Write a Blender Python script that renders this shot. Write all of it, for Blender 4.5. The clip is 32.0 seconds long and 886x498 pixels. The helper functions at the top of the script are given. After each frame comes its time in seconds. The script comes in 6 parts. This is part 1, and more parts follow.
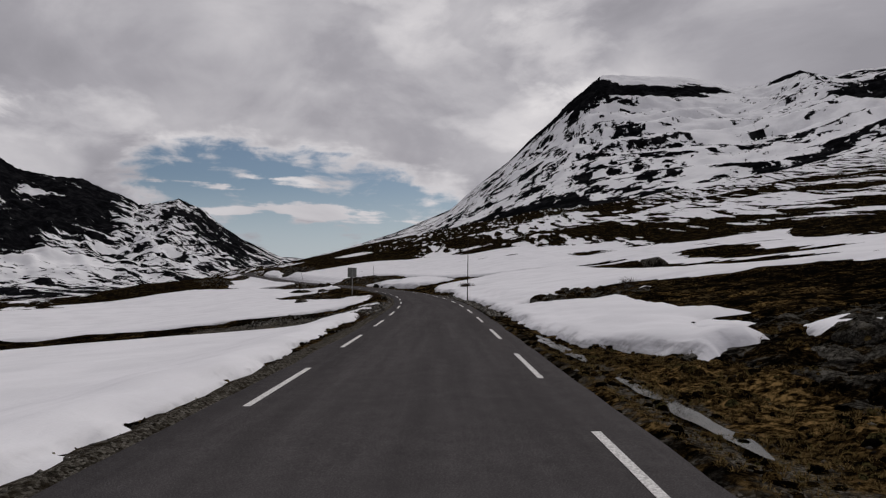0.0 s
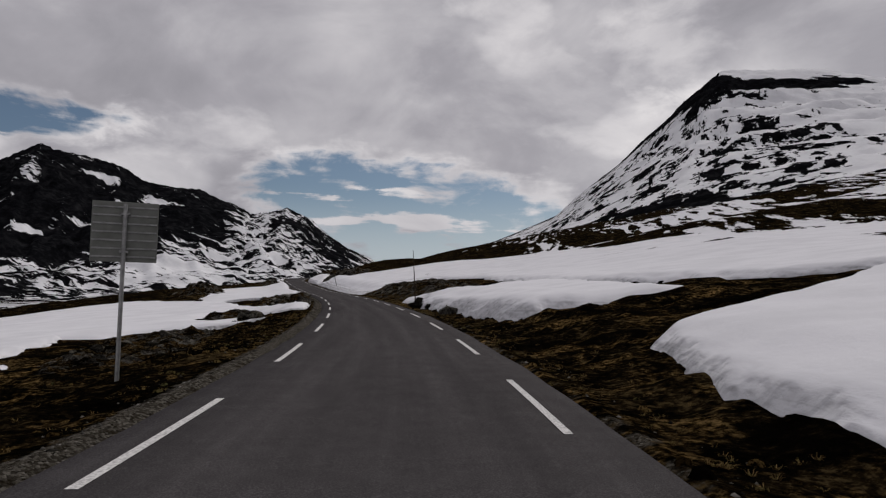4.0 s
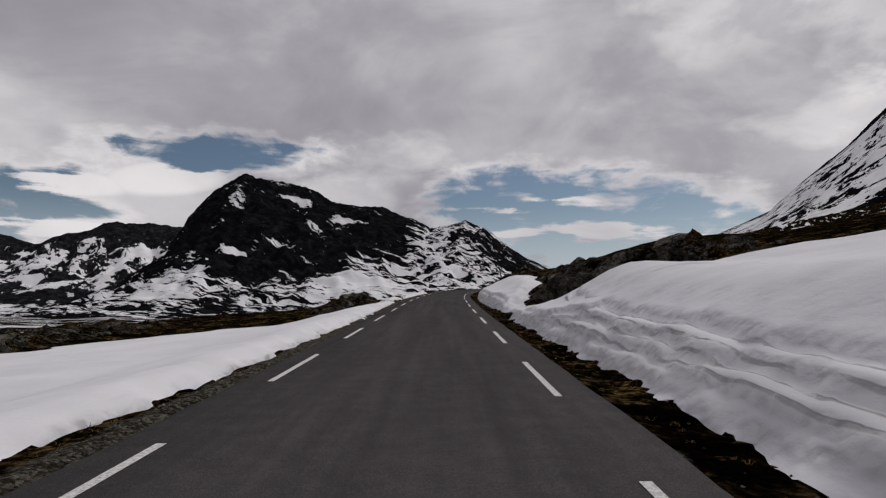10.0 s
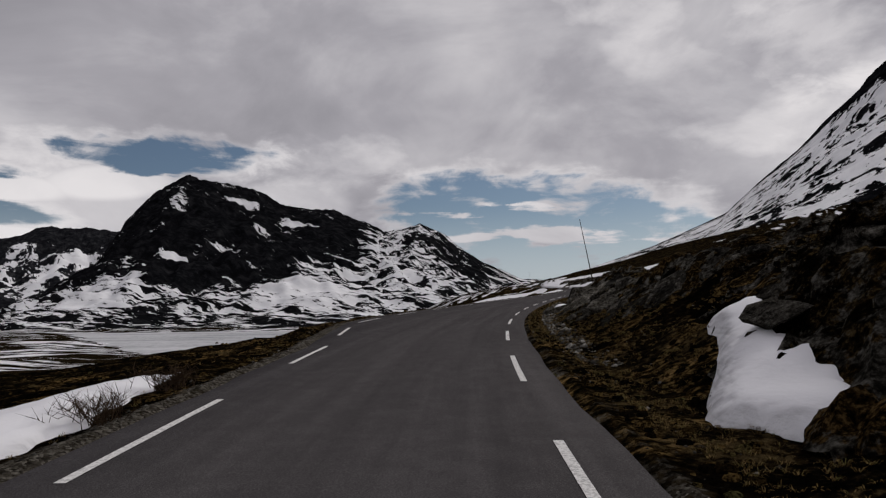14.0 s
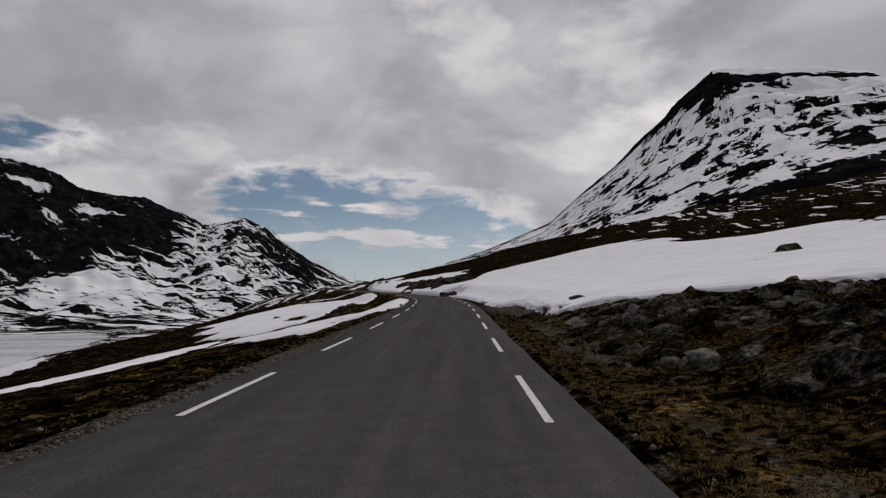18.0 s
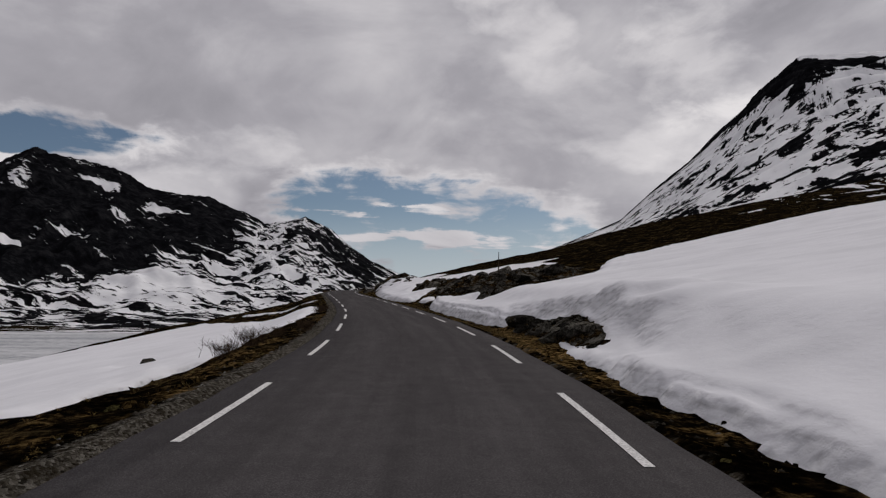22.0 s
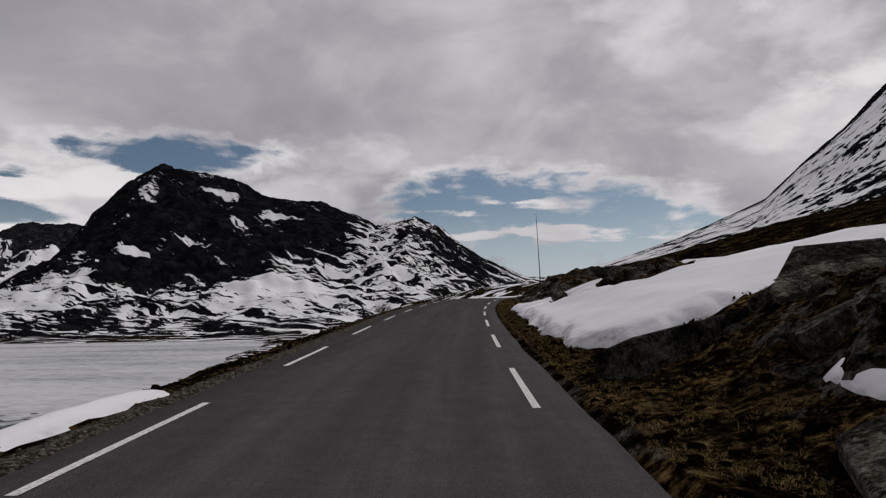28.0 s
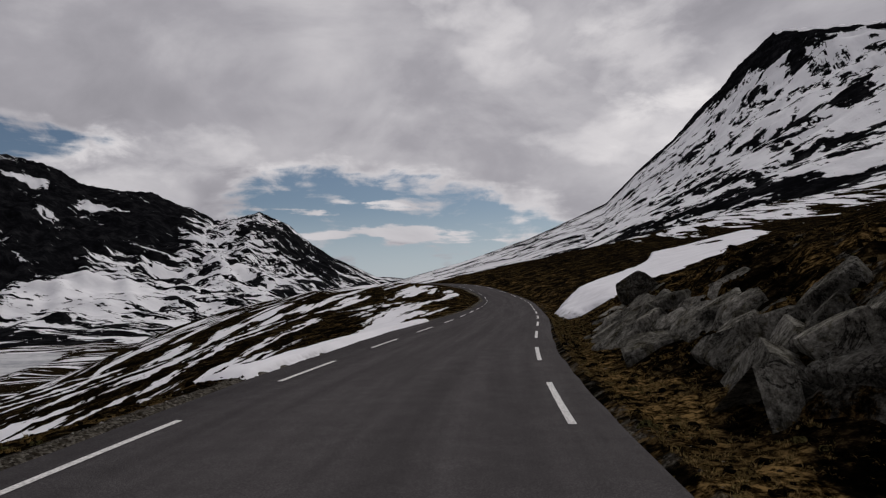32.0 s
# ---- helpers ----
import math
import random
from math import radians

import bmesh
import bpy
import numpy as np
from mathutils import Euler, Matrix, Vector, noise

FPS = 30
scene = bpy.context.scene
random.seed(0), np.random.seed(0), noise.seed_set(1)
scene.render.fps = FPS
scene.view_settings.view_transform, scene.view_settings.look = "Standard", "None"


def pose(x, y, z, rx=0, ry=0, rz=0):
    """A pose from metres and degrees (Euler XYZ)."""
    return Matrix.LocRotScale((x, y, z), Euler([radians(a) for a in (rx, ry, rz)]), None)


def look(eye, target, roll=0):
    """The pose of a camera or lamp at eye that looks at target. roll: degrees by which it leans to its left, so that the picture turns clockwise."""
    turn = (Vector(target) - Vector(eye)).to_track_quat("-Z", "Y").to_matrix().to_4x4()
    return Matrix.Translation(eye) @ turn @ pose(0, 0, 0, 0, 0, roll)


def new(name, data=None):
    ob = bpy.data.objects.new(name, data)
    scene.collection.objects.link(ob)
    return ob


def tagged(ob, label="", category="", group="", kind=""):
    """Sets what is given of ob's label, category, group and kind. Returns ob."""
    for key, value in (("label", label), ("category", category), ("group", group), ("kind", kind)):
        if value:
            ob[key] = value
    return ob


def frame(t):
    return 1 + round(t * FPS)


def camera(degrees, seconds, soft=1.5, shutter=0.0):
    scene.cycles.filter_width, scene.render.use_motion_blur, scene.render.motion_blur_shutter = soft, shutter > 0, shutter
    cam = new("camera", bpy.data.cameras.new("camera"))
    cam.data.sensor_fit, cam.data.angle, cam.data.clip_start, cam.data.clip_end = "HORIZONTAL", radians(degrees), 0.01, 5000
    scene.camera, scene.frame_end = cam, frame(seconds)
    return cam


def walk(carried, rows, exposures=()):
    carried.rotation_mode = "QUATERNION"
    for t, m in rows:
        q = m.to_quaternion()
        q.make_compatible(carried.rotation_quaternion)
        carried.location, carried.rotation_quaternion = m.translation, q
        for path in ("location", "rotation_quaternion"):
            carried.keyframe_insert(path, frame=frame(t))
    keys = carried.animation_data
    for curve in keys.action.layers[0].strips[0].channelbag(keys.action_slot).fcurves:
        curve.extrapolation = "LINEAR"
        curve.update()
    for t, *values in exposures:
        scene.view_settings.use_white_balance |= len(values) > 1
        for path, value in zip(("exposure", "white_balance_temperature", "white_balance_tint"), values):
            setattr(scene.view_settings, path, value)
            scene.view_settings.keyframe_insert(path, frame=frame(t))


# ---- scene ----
# camera: seconds, x, y, z, heading to the right of +y, pitch up, roll
# <rows>
ROWS = [
    (0.0, 0.00, 0.00, 1.50, 22.76, 3.48, 0.09), (0.5, 3.34, 7.85, 1.53, 22.57, 3.47, 0.36), (1.0, 6.66, 15.76, 1.58, 22.17, 3.71, 0.38),
    (1.5, 9.93, 23.74, 1.65, 21.50, 3.75, 0.35), (2.0, 13.09, 31.81, 1.74, 20.56, 3.94, 0.51), (2.5, 16.12, 39.97, 1.84, 19.31, 4.04, 0.75),
    (3.0, 18.94, 48.23, 1.96, 17.65, 3.99, 1.03), (3.5, 21.51, 56.60, 2.08, 15.60, 4.17, 1.13), (4.0, 23.77, 65.08, 2.22, 13.47, 4.25, 0.91),
    (4.5, 25.70, 73.66, 2.38, 10.95, 4.33, 0.18), (5.0, 27.23, 82.31, 2.55, 8.27, 4.40, -0.54), (5.5, 28.35, 91.04, 2.72, 5.64, 4.43, -0.77),
    (6.0, 29.08, 99.82, 2.90, 3.00, 4.42, -0.66), (6.5, 29.41, 108.64, 3.08, 0.60, 4.44, -0.40), (7.0, 29.43, 117.49, 3.26, -1.19, 4.45, -0.16),
    (7.5, 29.24, 126.34, 3.44, -2.08, 4.42, -0.06), (8.0, 28.95, 135.19, 3.62, -2.40, 4.43, 0.03), (8.5, 28.63, 144.04, 3.80, -2.61, 4.43, 0.00),
    (9.0, 28.28, 152.91, 4.00, -2.75, 4.61, -0.05), (9.5, 27.92, 161.79, 4.23, -2.67, 4.94, -0.11), (10.0, 27.57, 170.69, 4.51, -2.65, 5.17, 0.01),
    (10.5, 27.22, 179.60, 4.83, -2.64, 5.48, 0.12), (11.0, 26.87, 188.50, 5.18, -2.57, 5.63, 0.13), (11.5, 26.54, 197.40, 5.55, -2.51, 5.67, -0.07),
    (12.0, 26.23, 206.30, 5.92, -2.32, 5.63, -0.42), (12.5, 25.96, 215.16, 6.28, -1.94, 5.61, -0.72), (13.0, 25.78, 223.99, 6.65, -1.24, 5.67, -0.89),
    (13.5, 25.74, 232.77, 7.01, -0.10, 5.65, -0.86), (14.0, 25.90, 241.51, 7.37, 1.49, 5.58, -0.66), (14.5, 26.35, 250.20, 7.72, 3.56, 5.57, -0.47),
    (15.0, 27.14, 258.87, 8.06, 6.05, 5.47, -0.36), (15.5, 28.32, 267.47, 8.39, 8.76, 5.41, -0.35), (16.0, 29.89, 276.01, 8.72, 11.29, 5.41, -0.30),
    (16.5, 31.82, 284.46, 9.05, 13.52, 5.51, -0.24), (17.0, 34.03, 292.84, 9.40, 15.21, 5.62, -0.14), (17.5, 36.44, 301.15, 9.75, 16.13, 5.65, 0.01),
    (18.0, 38.93, 309.41, 10.11, 16.68, 5.67, 0.15), (18.5, 41.49, 317.64, 10.47, 17.04, 5.57, 0.38), (19.0, 44.09, 325.87, 10.82, 17.20, 5.67, 0.44),
    (19.5, 46.71, 334.13, 11.19, 17.16, 5.71, 0.53), (20.0, 49.30, 342.43, 11.57, 16.78, 5.82, 0.63), (20.5, 51.81, 350.70, 11.94, 16.08, 5.70, 0.78),
    (21.0, 54.13, 358.85, 12.30, 14.88, 5.65, 0.80), (21.5, 56.20, 366.90, 12.64, 13.16, 5.68, 0.85), (22.0, 57.95, 374.81, 12.98, 11.09, 5.67, 0.93),
    (22.5, 59.36, 382.50, 13.31, 8.75, 5.66, 0.82), (23.0, 60.42, 390.08, 13.63, 6.38, 5.69, 0.68), (23.5, 61.17, 397.64, 13.95, 4.15, 5.60, 0.65),
    (24.0, 61.67, 405.18, 14.25, 2.63, 5.58, 0.53), (24.5, 62.00, 412.75, 14.57, 1.67, 5.75, 0.21), (25.0, 62.24, 420.41, 14.90, 1.03, 5.77, -0.05),
    (25.5, 62.39, 428.19, 15.24, 0.42, 5.78, -0.20), (26.0, 62.46, 436.06, 15.59, -0.16, 5.75, -0.36), (26.5, 62.46, 443.99, 15.92, -0.54, 5.66, -0.47),
    (27.0, 62.44, 451.96, 16.25, -0.53, 5.57, -0.56), (27.5, 62.46, 460.03, 16.57, 0.04, 5.52, -0.67), (28.0, 62.59, 468.27, 16.89, 1.01, 5.42, -0.68),
    (28.5, 62.85, 476.56, 17.21, 1.87, 5.52, -0.94), (29.0, 63.22, 484.77, 17.53, 2.40, 5.57, -1.17), (29.5, 63.66, 492.93, 17.87, 2.96, 5.72, -1.29),
    (30.0, 64.22, 501.06, 18.21, 4.23, 5.67, -1.25), (30.5, 65.03, 509.20, 18.55, 6.29, 5.62, -1.16), (31.0, 66.17, 517.33, 18.88, 8.80, 5.51, -1.09),
    (31.5, 67.68, 525.39, 19.19, 11.64, 5.34, -1.07), (32.0, 69.57, 533.28, 19.48, 14.56, 5.24, -1.12),
]
# </rows>
cam = camera(70, 32.0, soft=1.25)
walk(cam, [(t, pose(x, y, z, 90 + p, 0, -h) @ pose(0, 0, 0, 0, 0, r)) for t, x, y, z, h, p, r in ROWS],
     exposures=[(0.0, -0.08), (32.0, -0.08)])

# centre line of the road, one node each 20 m, the first 60 m behind the start
# <road>
ROAD_X = [-24.03, -16.16, -8.3, -0.43, 7.36, 14.78, 21.06, 25.32, 27.59, 28.49, 28.33, 27.6, 26.71, 25.82, 25.03, 24.75, 25.72, 28.67, 33.5, 39.31, 45.47, 51.56, 56.84, 60.35, 61.44, 61.55, 61.5, 61.67, 62.55, 64.23, 67.82, 74.12, 81.94, 89.36, 96.46, 102.07, 103.42, 102.42, 101.92, 101.67, 101.55, 101.48, 101.45, 101.44, 101.43]
ROAD_Y = [-54.98, -36.59, -18.2, 0.18, 18.61, 37.18, 56.16, 75.69, 95.55, 115.53, 135.53, 155.51, 175.49, 195.47, 215.46, 235.46, 255.43, 275.2, 294.6, 313.74, 332.76, 351.81, 371.1, 390.78, 410.74, 430.74, 450.74, 470.74, 490.72, 510.64, 530.31, 549.25, 567.66, 586.23, 604.93, 624.11, 643.97, 663.87, 683.77, 703.67, 723.57, 743.47, 763.37, 783.27, 803.17]
ROAD_Z = [-0.12, -0.08, -0.04, 0.0, 0.1, 0.3, 0.57, 0.92, 1.31, 1.72, 2.13, 2.56, 3.18, 3.97, 4.8, 5.62, 6.42, 7.18, 7.96, 8.79, 9.62, 10.48, 11.32, 12.16, 12.99, 13.85, 14.7, 15.48, 16.28, 17.11, 17.86, 18.25, 18.72, 19.25, 19.86, 20.96, 23.13, 24.43, 25.33, 25.93, 26.33, 26.63, 26.83, 27.03, 27.23]
# </road>

# ---- world and sun ----
SUN_AZ, SUN_EL = 52.0, 38.0   # degrees to the right of +y, above the horizon


class Nodes:
    """Small helper to write node trees."""

    def __init__(self, tree):
        self.t = tree

    def add(self, kind, **kw):
        n = self.t.nodes.new(kind)
        for k, v in kw.items():
            if k in n.inputs.keys():
                n.inputs[k].default_value = v
        return n

    def link(self, a, b):
        self.t.links.new(a, b)

    def noise(self, vec, scale, detail=6.0, rough=0.55, dist=0.0):
        n = self.add("ShaderNodeTexNoise", Scale=scale, Detail=detail, Roughness=rough, Distortion=dist)
        if vec is not None:
            self.link(vec, n.inputs["Vector"])
        return n.outputs["Fac"]

    def math(self, op, a, b=0.0, c=0.0, clamp=False):
        n = self.t.nodes.new("ShaderNodeMath")
        n.operation, n.use_clamp = op, clamp
        for i, v in enumerate((a, b, c)):
            if isinstance(v, (int, float)):
                n.inputs[i].default_value = v
            else:
                self.link(v, n.inputs[i])
        return n.outputs[0]

    def boost(self, fac, k):
        """Spread values about a half."""
        return self.math("ADD", self.math("MULTIPLY", self.math("SUBTRACT", fac, 0.5), k), 0.5)

    def ramp(self, fac, stops):
        n = self.t.nodes.new("ShaderNodeValToRGB")
        e = n.color_ramp.elements
        while len(e) < len(stops):
            e.new(0.5)
        for el, (p, c) in zip(e, stops):
            el.position = p
            el.color = (*c, 1) if isinstance(c, tuple) else (c, c, c, 1)
        self.link(fac, n.inputs[0])
        return n.outputs[0]

    def step(self, fac, lo, hi):
        n = self.t.nodes.new("ShaderNodeMapRange")
        n.interpolation_type = "SMOOTHSTEP"
        self.link(fac, n.inputs[0])
        n.inputs[1].default_value, n.inputs[2].default_value = lo, hi
        return n.outputs[0]

    def mix(self, fac, a, b):
        n = self.t.nodes.new("ShaderNodeMix")
        n.data_type = "RGBA"
        for i, v in ((0, fac), (6, a), (7, b)):
            if isinstance(v, (int, float)):
                n.inputs[i].default_value = v
            elif isinstance(v, tuple):
                n.inputs[i].default_value = (*v, 1)
            else:
                self.link(v, n.inputs[i])
        return n.outputs[2]

    def stretch(self, vec, x, y, z, rz=0.0, ry=0.0):
        n = self.t.nodes.new("ShaderNodeMapping")
        n.inputs["Scale"].default_value = (x, y, z)
        n.inputs["Rotation"].default_value = (0, radians(ry), radians(rz))
        self.link(vec, n.inputs["Vector"])
        return n.outputs[0]


def make_world():
    w = bpy.data.worlds.new("sky")
    scene.world = w
    w.use_nodes = True
    t = w.node_tree
    t.nodes.clear()
    N = Nodes(t)
    sky = t.nodes.new("ShaderNodeTexSky")
    sky.sky_type, sky.sun_disc = "NISHITA", False
    sky.sun_elevation, sky.sun_rotation = radians(SUN_EL), radians(SUN_AZ)
    sky.altitude, sky.air_density, sky.dust_density = 900, 1.0, 1.0
    co = t.nodes.new("ShaderNodeTexCoord").outputs["Generated"]
    sep = t.nodes.new("ShaderNodeSeparateXYZ")
    N.link(co, sep.inputs[0])
    x, y, z = sep.outputs
    broad = t.nodes.new("ShaderNodeCombineXYZ")
    N.link(N.math("ARCTAN2", x, y), broad.inputs[0])
    N.link(N.math("MULTIPLY", z, 1.5), broad.inputs[1])
    wide = broad.outputs[0]
    big = N.noise(N.stretch(wide, 1.0, 1.3, 1), 1.7, 4, 0.5, 0.3)
    mid = N.noise(N.stretch(wide, 1.0, 1.25, 1), 3.0, 7, 0.58, 0.5)
    fine = N.noise(wide, 9.0, 9, 0.6, 0.4)
    az = N.math("ARCTAN2", x, y)
    flat = t.nodes.new("ShaderNodeCombineXYZ")
    N.link(az, flat.inputs[0])
    N.link(N.math("MULTIPLY", z, 2.0), flat.inputs[1])
    puff = N.noise(flat.outputs[0], 11.0, 8, 0.6, 0.3)
    wisp = N.noise(N.stretch(flat.outputs[0], 1.0, 4.0, 1), 8.0, 6, 0.56, 0.3)

    roam = N.math("MULTIPLY", N.math("SUBTRACT", N.noise(N.stretch(wide, 1.0, 1.6, 1), 5.0, 3, 0.5), 0.5), 0.3)
    sway = N.math("MULTIPLY", N.math("SUBTRACT", N.noise(N.stretch(wide, 1.3, 1.0, 1), 7.5, 3, 0.5), 0.5), 0.075)
    az_w, z_w = N.math("ADD", az, roam), N.math("ADD", z, sway)

    def oval(a0, e0, wa, we, slant, still=False):
        """1 in the middle of an oval of sky, 0 on its rim, negative outside; degrees."""
        da = N.math("SUBTRACT", az if still else az_w, radians(a0))
        dz = N.math("SUBTRACT", N.math("SUBTRACT", z if still else z_w, math.sin(radians(e0))), N.math("MULTIPLY", da, slant))
        p, q = N.math("MULTIPLY", da, 1 / radians(wa)), N.math("MULTIPLY", dz, 1 / radians(we))
        return N.math("MAXIMUM", N.math("SUBTRACT", 1.0, N.math("ADD", N.math("MULTIPLY", p, p), N.math("MULTIPLY", q, q))), -2.5)

    # the deck breaks up low over the valley
    gap = None
    for g in (oval(4.0, 9.2, 9.0, 3.4, 0.02), oval(15.0, 8.3, 13.5, 2.9, -0.16), oval(-22.5, 13.0, 9.5, 1.9, 0.03), oval(-37.0, 7.8, 9.0, 2.8, 0.0), oval(8.0, 3.0, 16.0, 4.0, 0.0)):
        gap = g if gap is None else N.math("MAXIMUM", gap, g)
    # clouds that hang in the openings
    float_ = None
    for g in (oval(8.3, 9.3, 3.2, 0.5, -0.06, still=True), oval(13.0, 6.6, 8.0, 0.9, -0.08, still=True), oval(1.5, 8.6, 4.0, 0.35, 0.0, still=True), oval(3.0, 6.6, 5.0, 0.5, 0.0, still=True), oval(-26.5, 10.6, 4.5, 1.3, 0.1, still=True), oval(-34.0, 9.6, 4.5, 1.0, 0.0, still=True), oval(-35.0, 6.0, 7.0, 0.7, 0.0, still=True), oval(-12.0, 9.0, 5.0, 2.6, 0.1, still=True)):
        float_ = g if float_ is None else N.math("MAXIMUM", float_, g)
    ragged = N.math("ADD", N.math("MULTIPLY", N.math("SUBTRACT", puff, 0.5), 3.0), N.math("MULTIPLY", N.math("SUBTRACT", wisp, 0.5), 1.3))
    hole = N.math("ADD", N.math("MINIMUM", gap, 0.75), ragged)
    hole = N.math("SUBTRACT", hole, N.math("MULTIPLY", N.math("MAXIMUM", N.math("ADD", float_, N.math("SUBTRACT", N.math("MULTIPLY", N.math("SUBTRACT", wisp, 0.5), -4.0), N.math("MULTIPLY", N.math("SUBTRACT", puff, 0.5), 2.0))), 0.0), 0.75))
    mask = N.math("SUBTRACT", 1.0, N.step(hole, -0.1, 0.6))
    shade = N.math("ADD", N.math("ADD", N.math("MULTIPLY", big, 0.72), N.math("MULTIPLY", mid, 0.5)), N.math("MULTIPLY", fine, 0.07))
    shade = N.math("ADD", N.math("MULTIPLY", N.math("SUBTRACT", shade, 0.645), 1.5), 0.515)
    # brighter towards the veiled sun
    glow = N.math("ADD", N.math("MULTIPLY", x, math.sin(radians(30)) * 0.93), N.math("ADD", N.math("MULTIPLY", y, math.cos(radians(30)) * 0.93), N.math("MULTIPLY", z, 0.36)))
    shade = N.math("ADD", shade, N.math("MULTIPLY", N.step(glow, 0.85, 1.0), 0.13))
    # heaped bright clouds beside the openings and on the sun's side
    for g, v in ((oval(-8.0, 13.2, 7.5, 2.6, 0.0), 0.18), (oval(31.0, 15.0, 9.0, 2.6, 0.1), 0.17), (oval(19.0, 25.0, 6.5, 4.5, -0.6), 0.17), (oval(34.0, 21.0, 7.0, 6.0, 0.2), 0.2), (oval(-16.0, 12.5, 6.0, 2.0, 0.1), 0.14), (oval(15.0, 18.0, 9.0, 5.0, 0.1), -0.08)):
        heap = N.math("MAXIMUM", N.math("ADD", g, N.math("MULTIPLY", N.math("SUBTRACT", puff, 0.5), 3.0)), 0.0)
        shade = N.math("ADD", shade, N.math("MULTIPLY", N.math("MINIMUM", heap, 1.0), v))
    # thin lit edges of the clouds round the openings
    lit = N.math("MULTIPLY", N.step(hole, -0.9, 0.15), N.math("ADD", 0.0, N.math("MULTIPLY", puff, 0.34)))
    lit = N.math("MAXIMUM", lit, N.math("MULTIPLY", N.step(float_, -0.6, 0.4), 0.24))
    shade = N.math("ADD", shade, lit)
    grey = N.ramp(shade, [(0.36, (0.318, 0.308, 0.338)), (0.5, (0.385, 0.372, 0.405)), (0.6, (0.48, 0.465, 0.495)), (0.76, (0.64, 0.618, 0.64)), (0.95, (0.8, 0.77, 0.78))])
    scaled = t.nodes.new("ShaderNodeVectorMath")
    scaled.operation = "SCALE"
    N.link(sky.outputs[0], scaled.inputs[0])
    scaled.inputs["Scale"].default_value = 0.05
    # a pale veil of haze low over the valley
    veil = N.math("MULTIPLY", N.math("SUBTRACT", 1.0, N.step(z, 0.03, 0.17)), 0.72)
    clear = N.mix(veil, scaled.outputs[0], (0.47, 0.52, 0.585))
    mx = N.mix(mask, clear, grey)
    bg = t.nodes.new("ShaderNodeBackground")
    N.link(mx, bg.inputs[0])
    bg.inputs[1].default_value = 1.0
    out = t.nodes.new("ShaderNodeOutputWorld")
    N.link(bg.outputs[0], out.inputs[0])


make_world()
sun = new("sun", bpy.data.lights.new("sun", "SUN"))
sun.data.energy, sun.data.angle, sun.data.color = 1.5, radians(12), (1.0, 0.96, 0.92)
a, e = radians(SUN_AZ), radians(SUN_EL)
sun.matrix_world = look((math.sin(a) * math.cos(e), math.cos(a) * math.cos(e), math.sin(e)), (0, 0, 0))

# ---- materials ----


def material(name, build, rough=0.9):
    m = bpy.data.materials.new(name)
    m.use_nodes = True
    t = m.node_tree
    b = t.nodes["Principled BSDF"]
    b.inputs["Roughness"].default_value = rough
    b.inputs["Specular IOR Level"].default_value = 0.0
    N = Nodes(t)
    co = t.nodes.new("ShaderNodeTexCoord").outputs["Object"]
    N.bsdf = b
    build(N, co, b)
    return m


def bump(N, b, height, dist, strength=1.0):
    n = N.t.nodes.new("ShaderNodeBump")
    n.inputs["Distance"].default_value, n.inputs["Strength"].default_value = dist, strength
    N.link(height, n.inputs["Height"])
    N.link(n.outputs[0], b.inputs["Normal"])


SNOW_A, SNOW_B = (0.775, 0.77, 0.795), (0.7, 0.697, 0.72)
ROCK_STOPS = [(0.32, (0.007, 0.0062, 0.005)), (0.43, (0.04, 0.036, 0.0295)), (0.54, (0.125, 0.115, 0.096)), (0.7, (0.33, 0.31, 0.27))]
HEATH_STOPS = [(0.4, (0.0015, 0.0013, 0.001)), (0.5, (0.0045, 0.0035, 0.0022)), (0.59, (0.018, 0.012, 0.006)), (0.7, (0.085, 0.06, 0.027))]


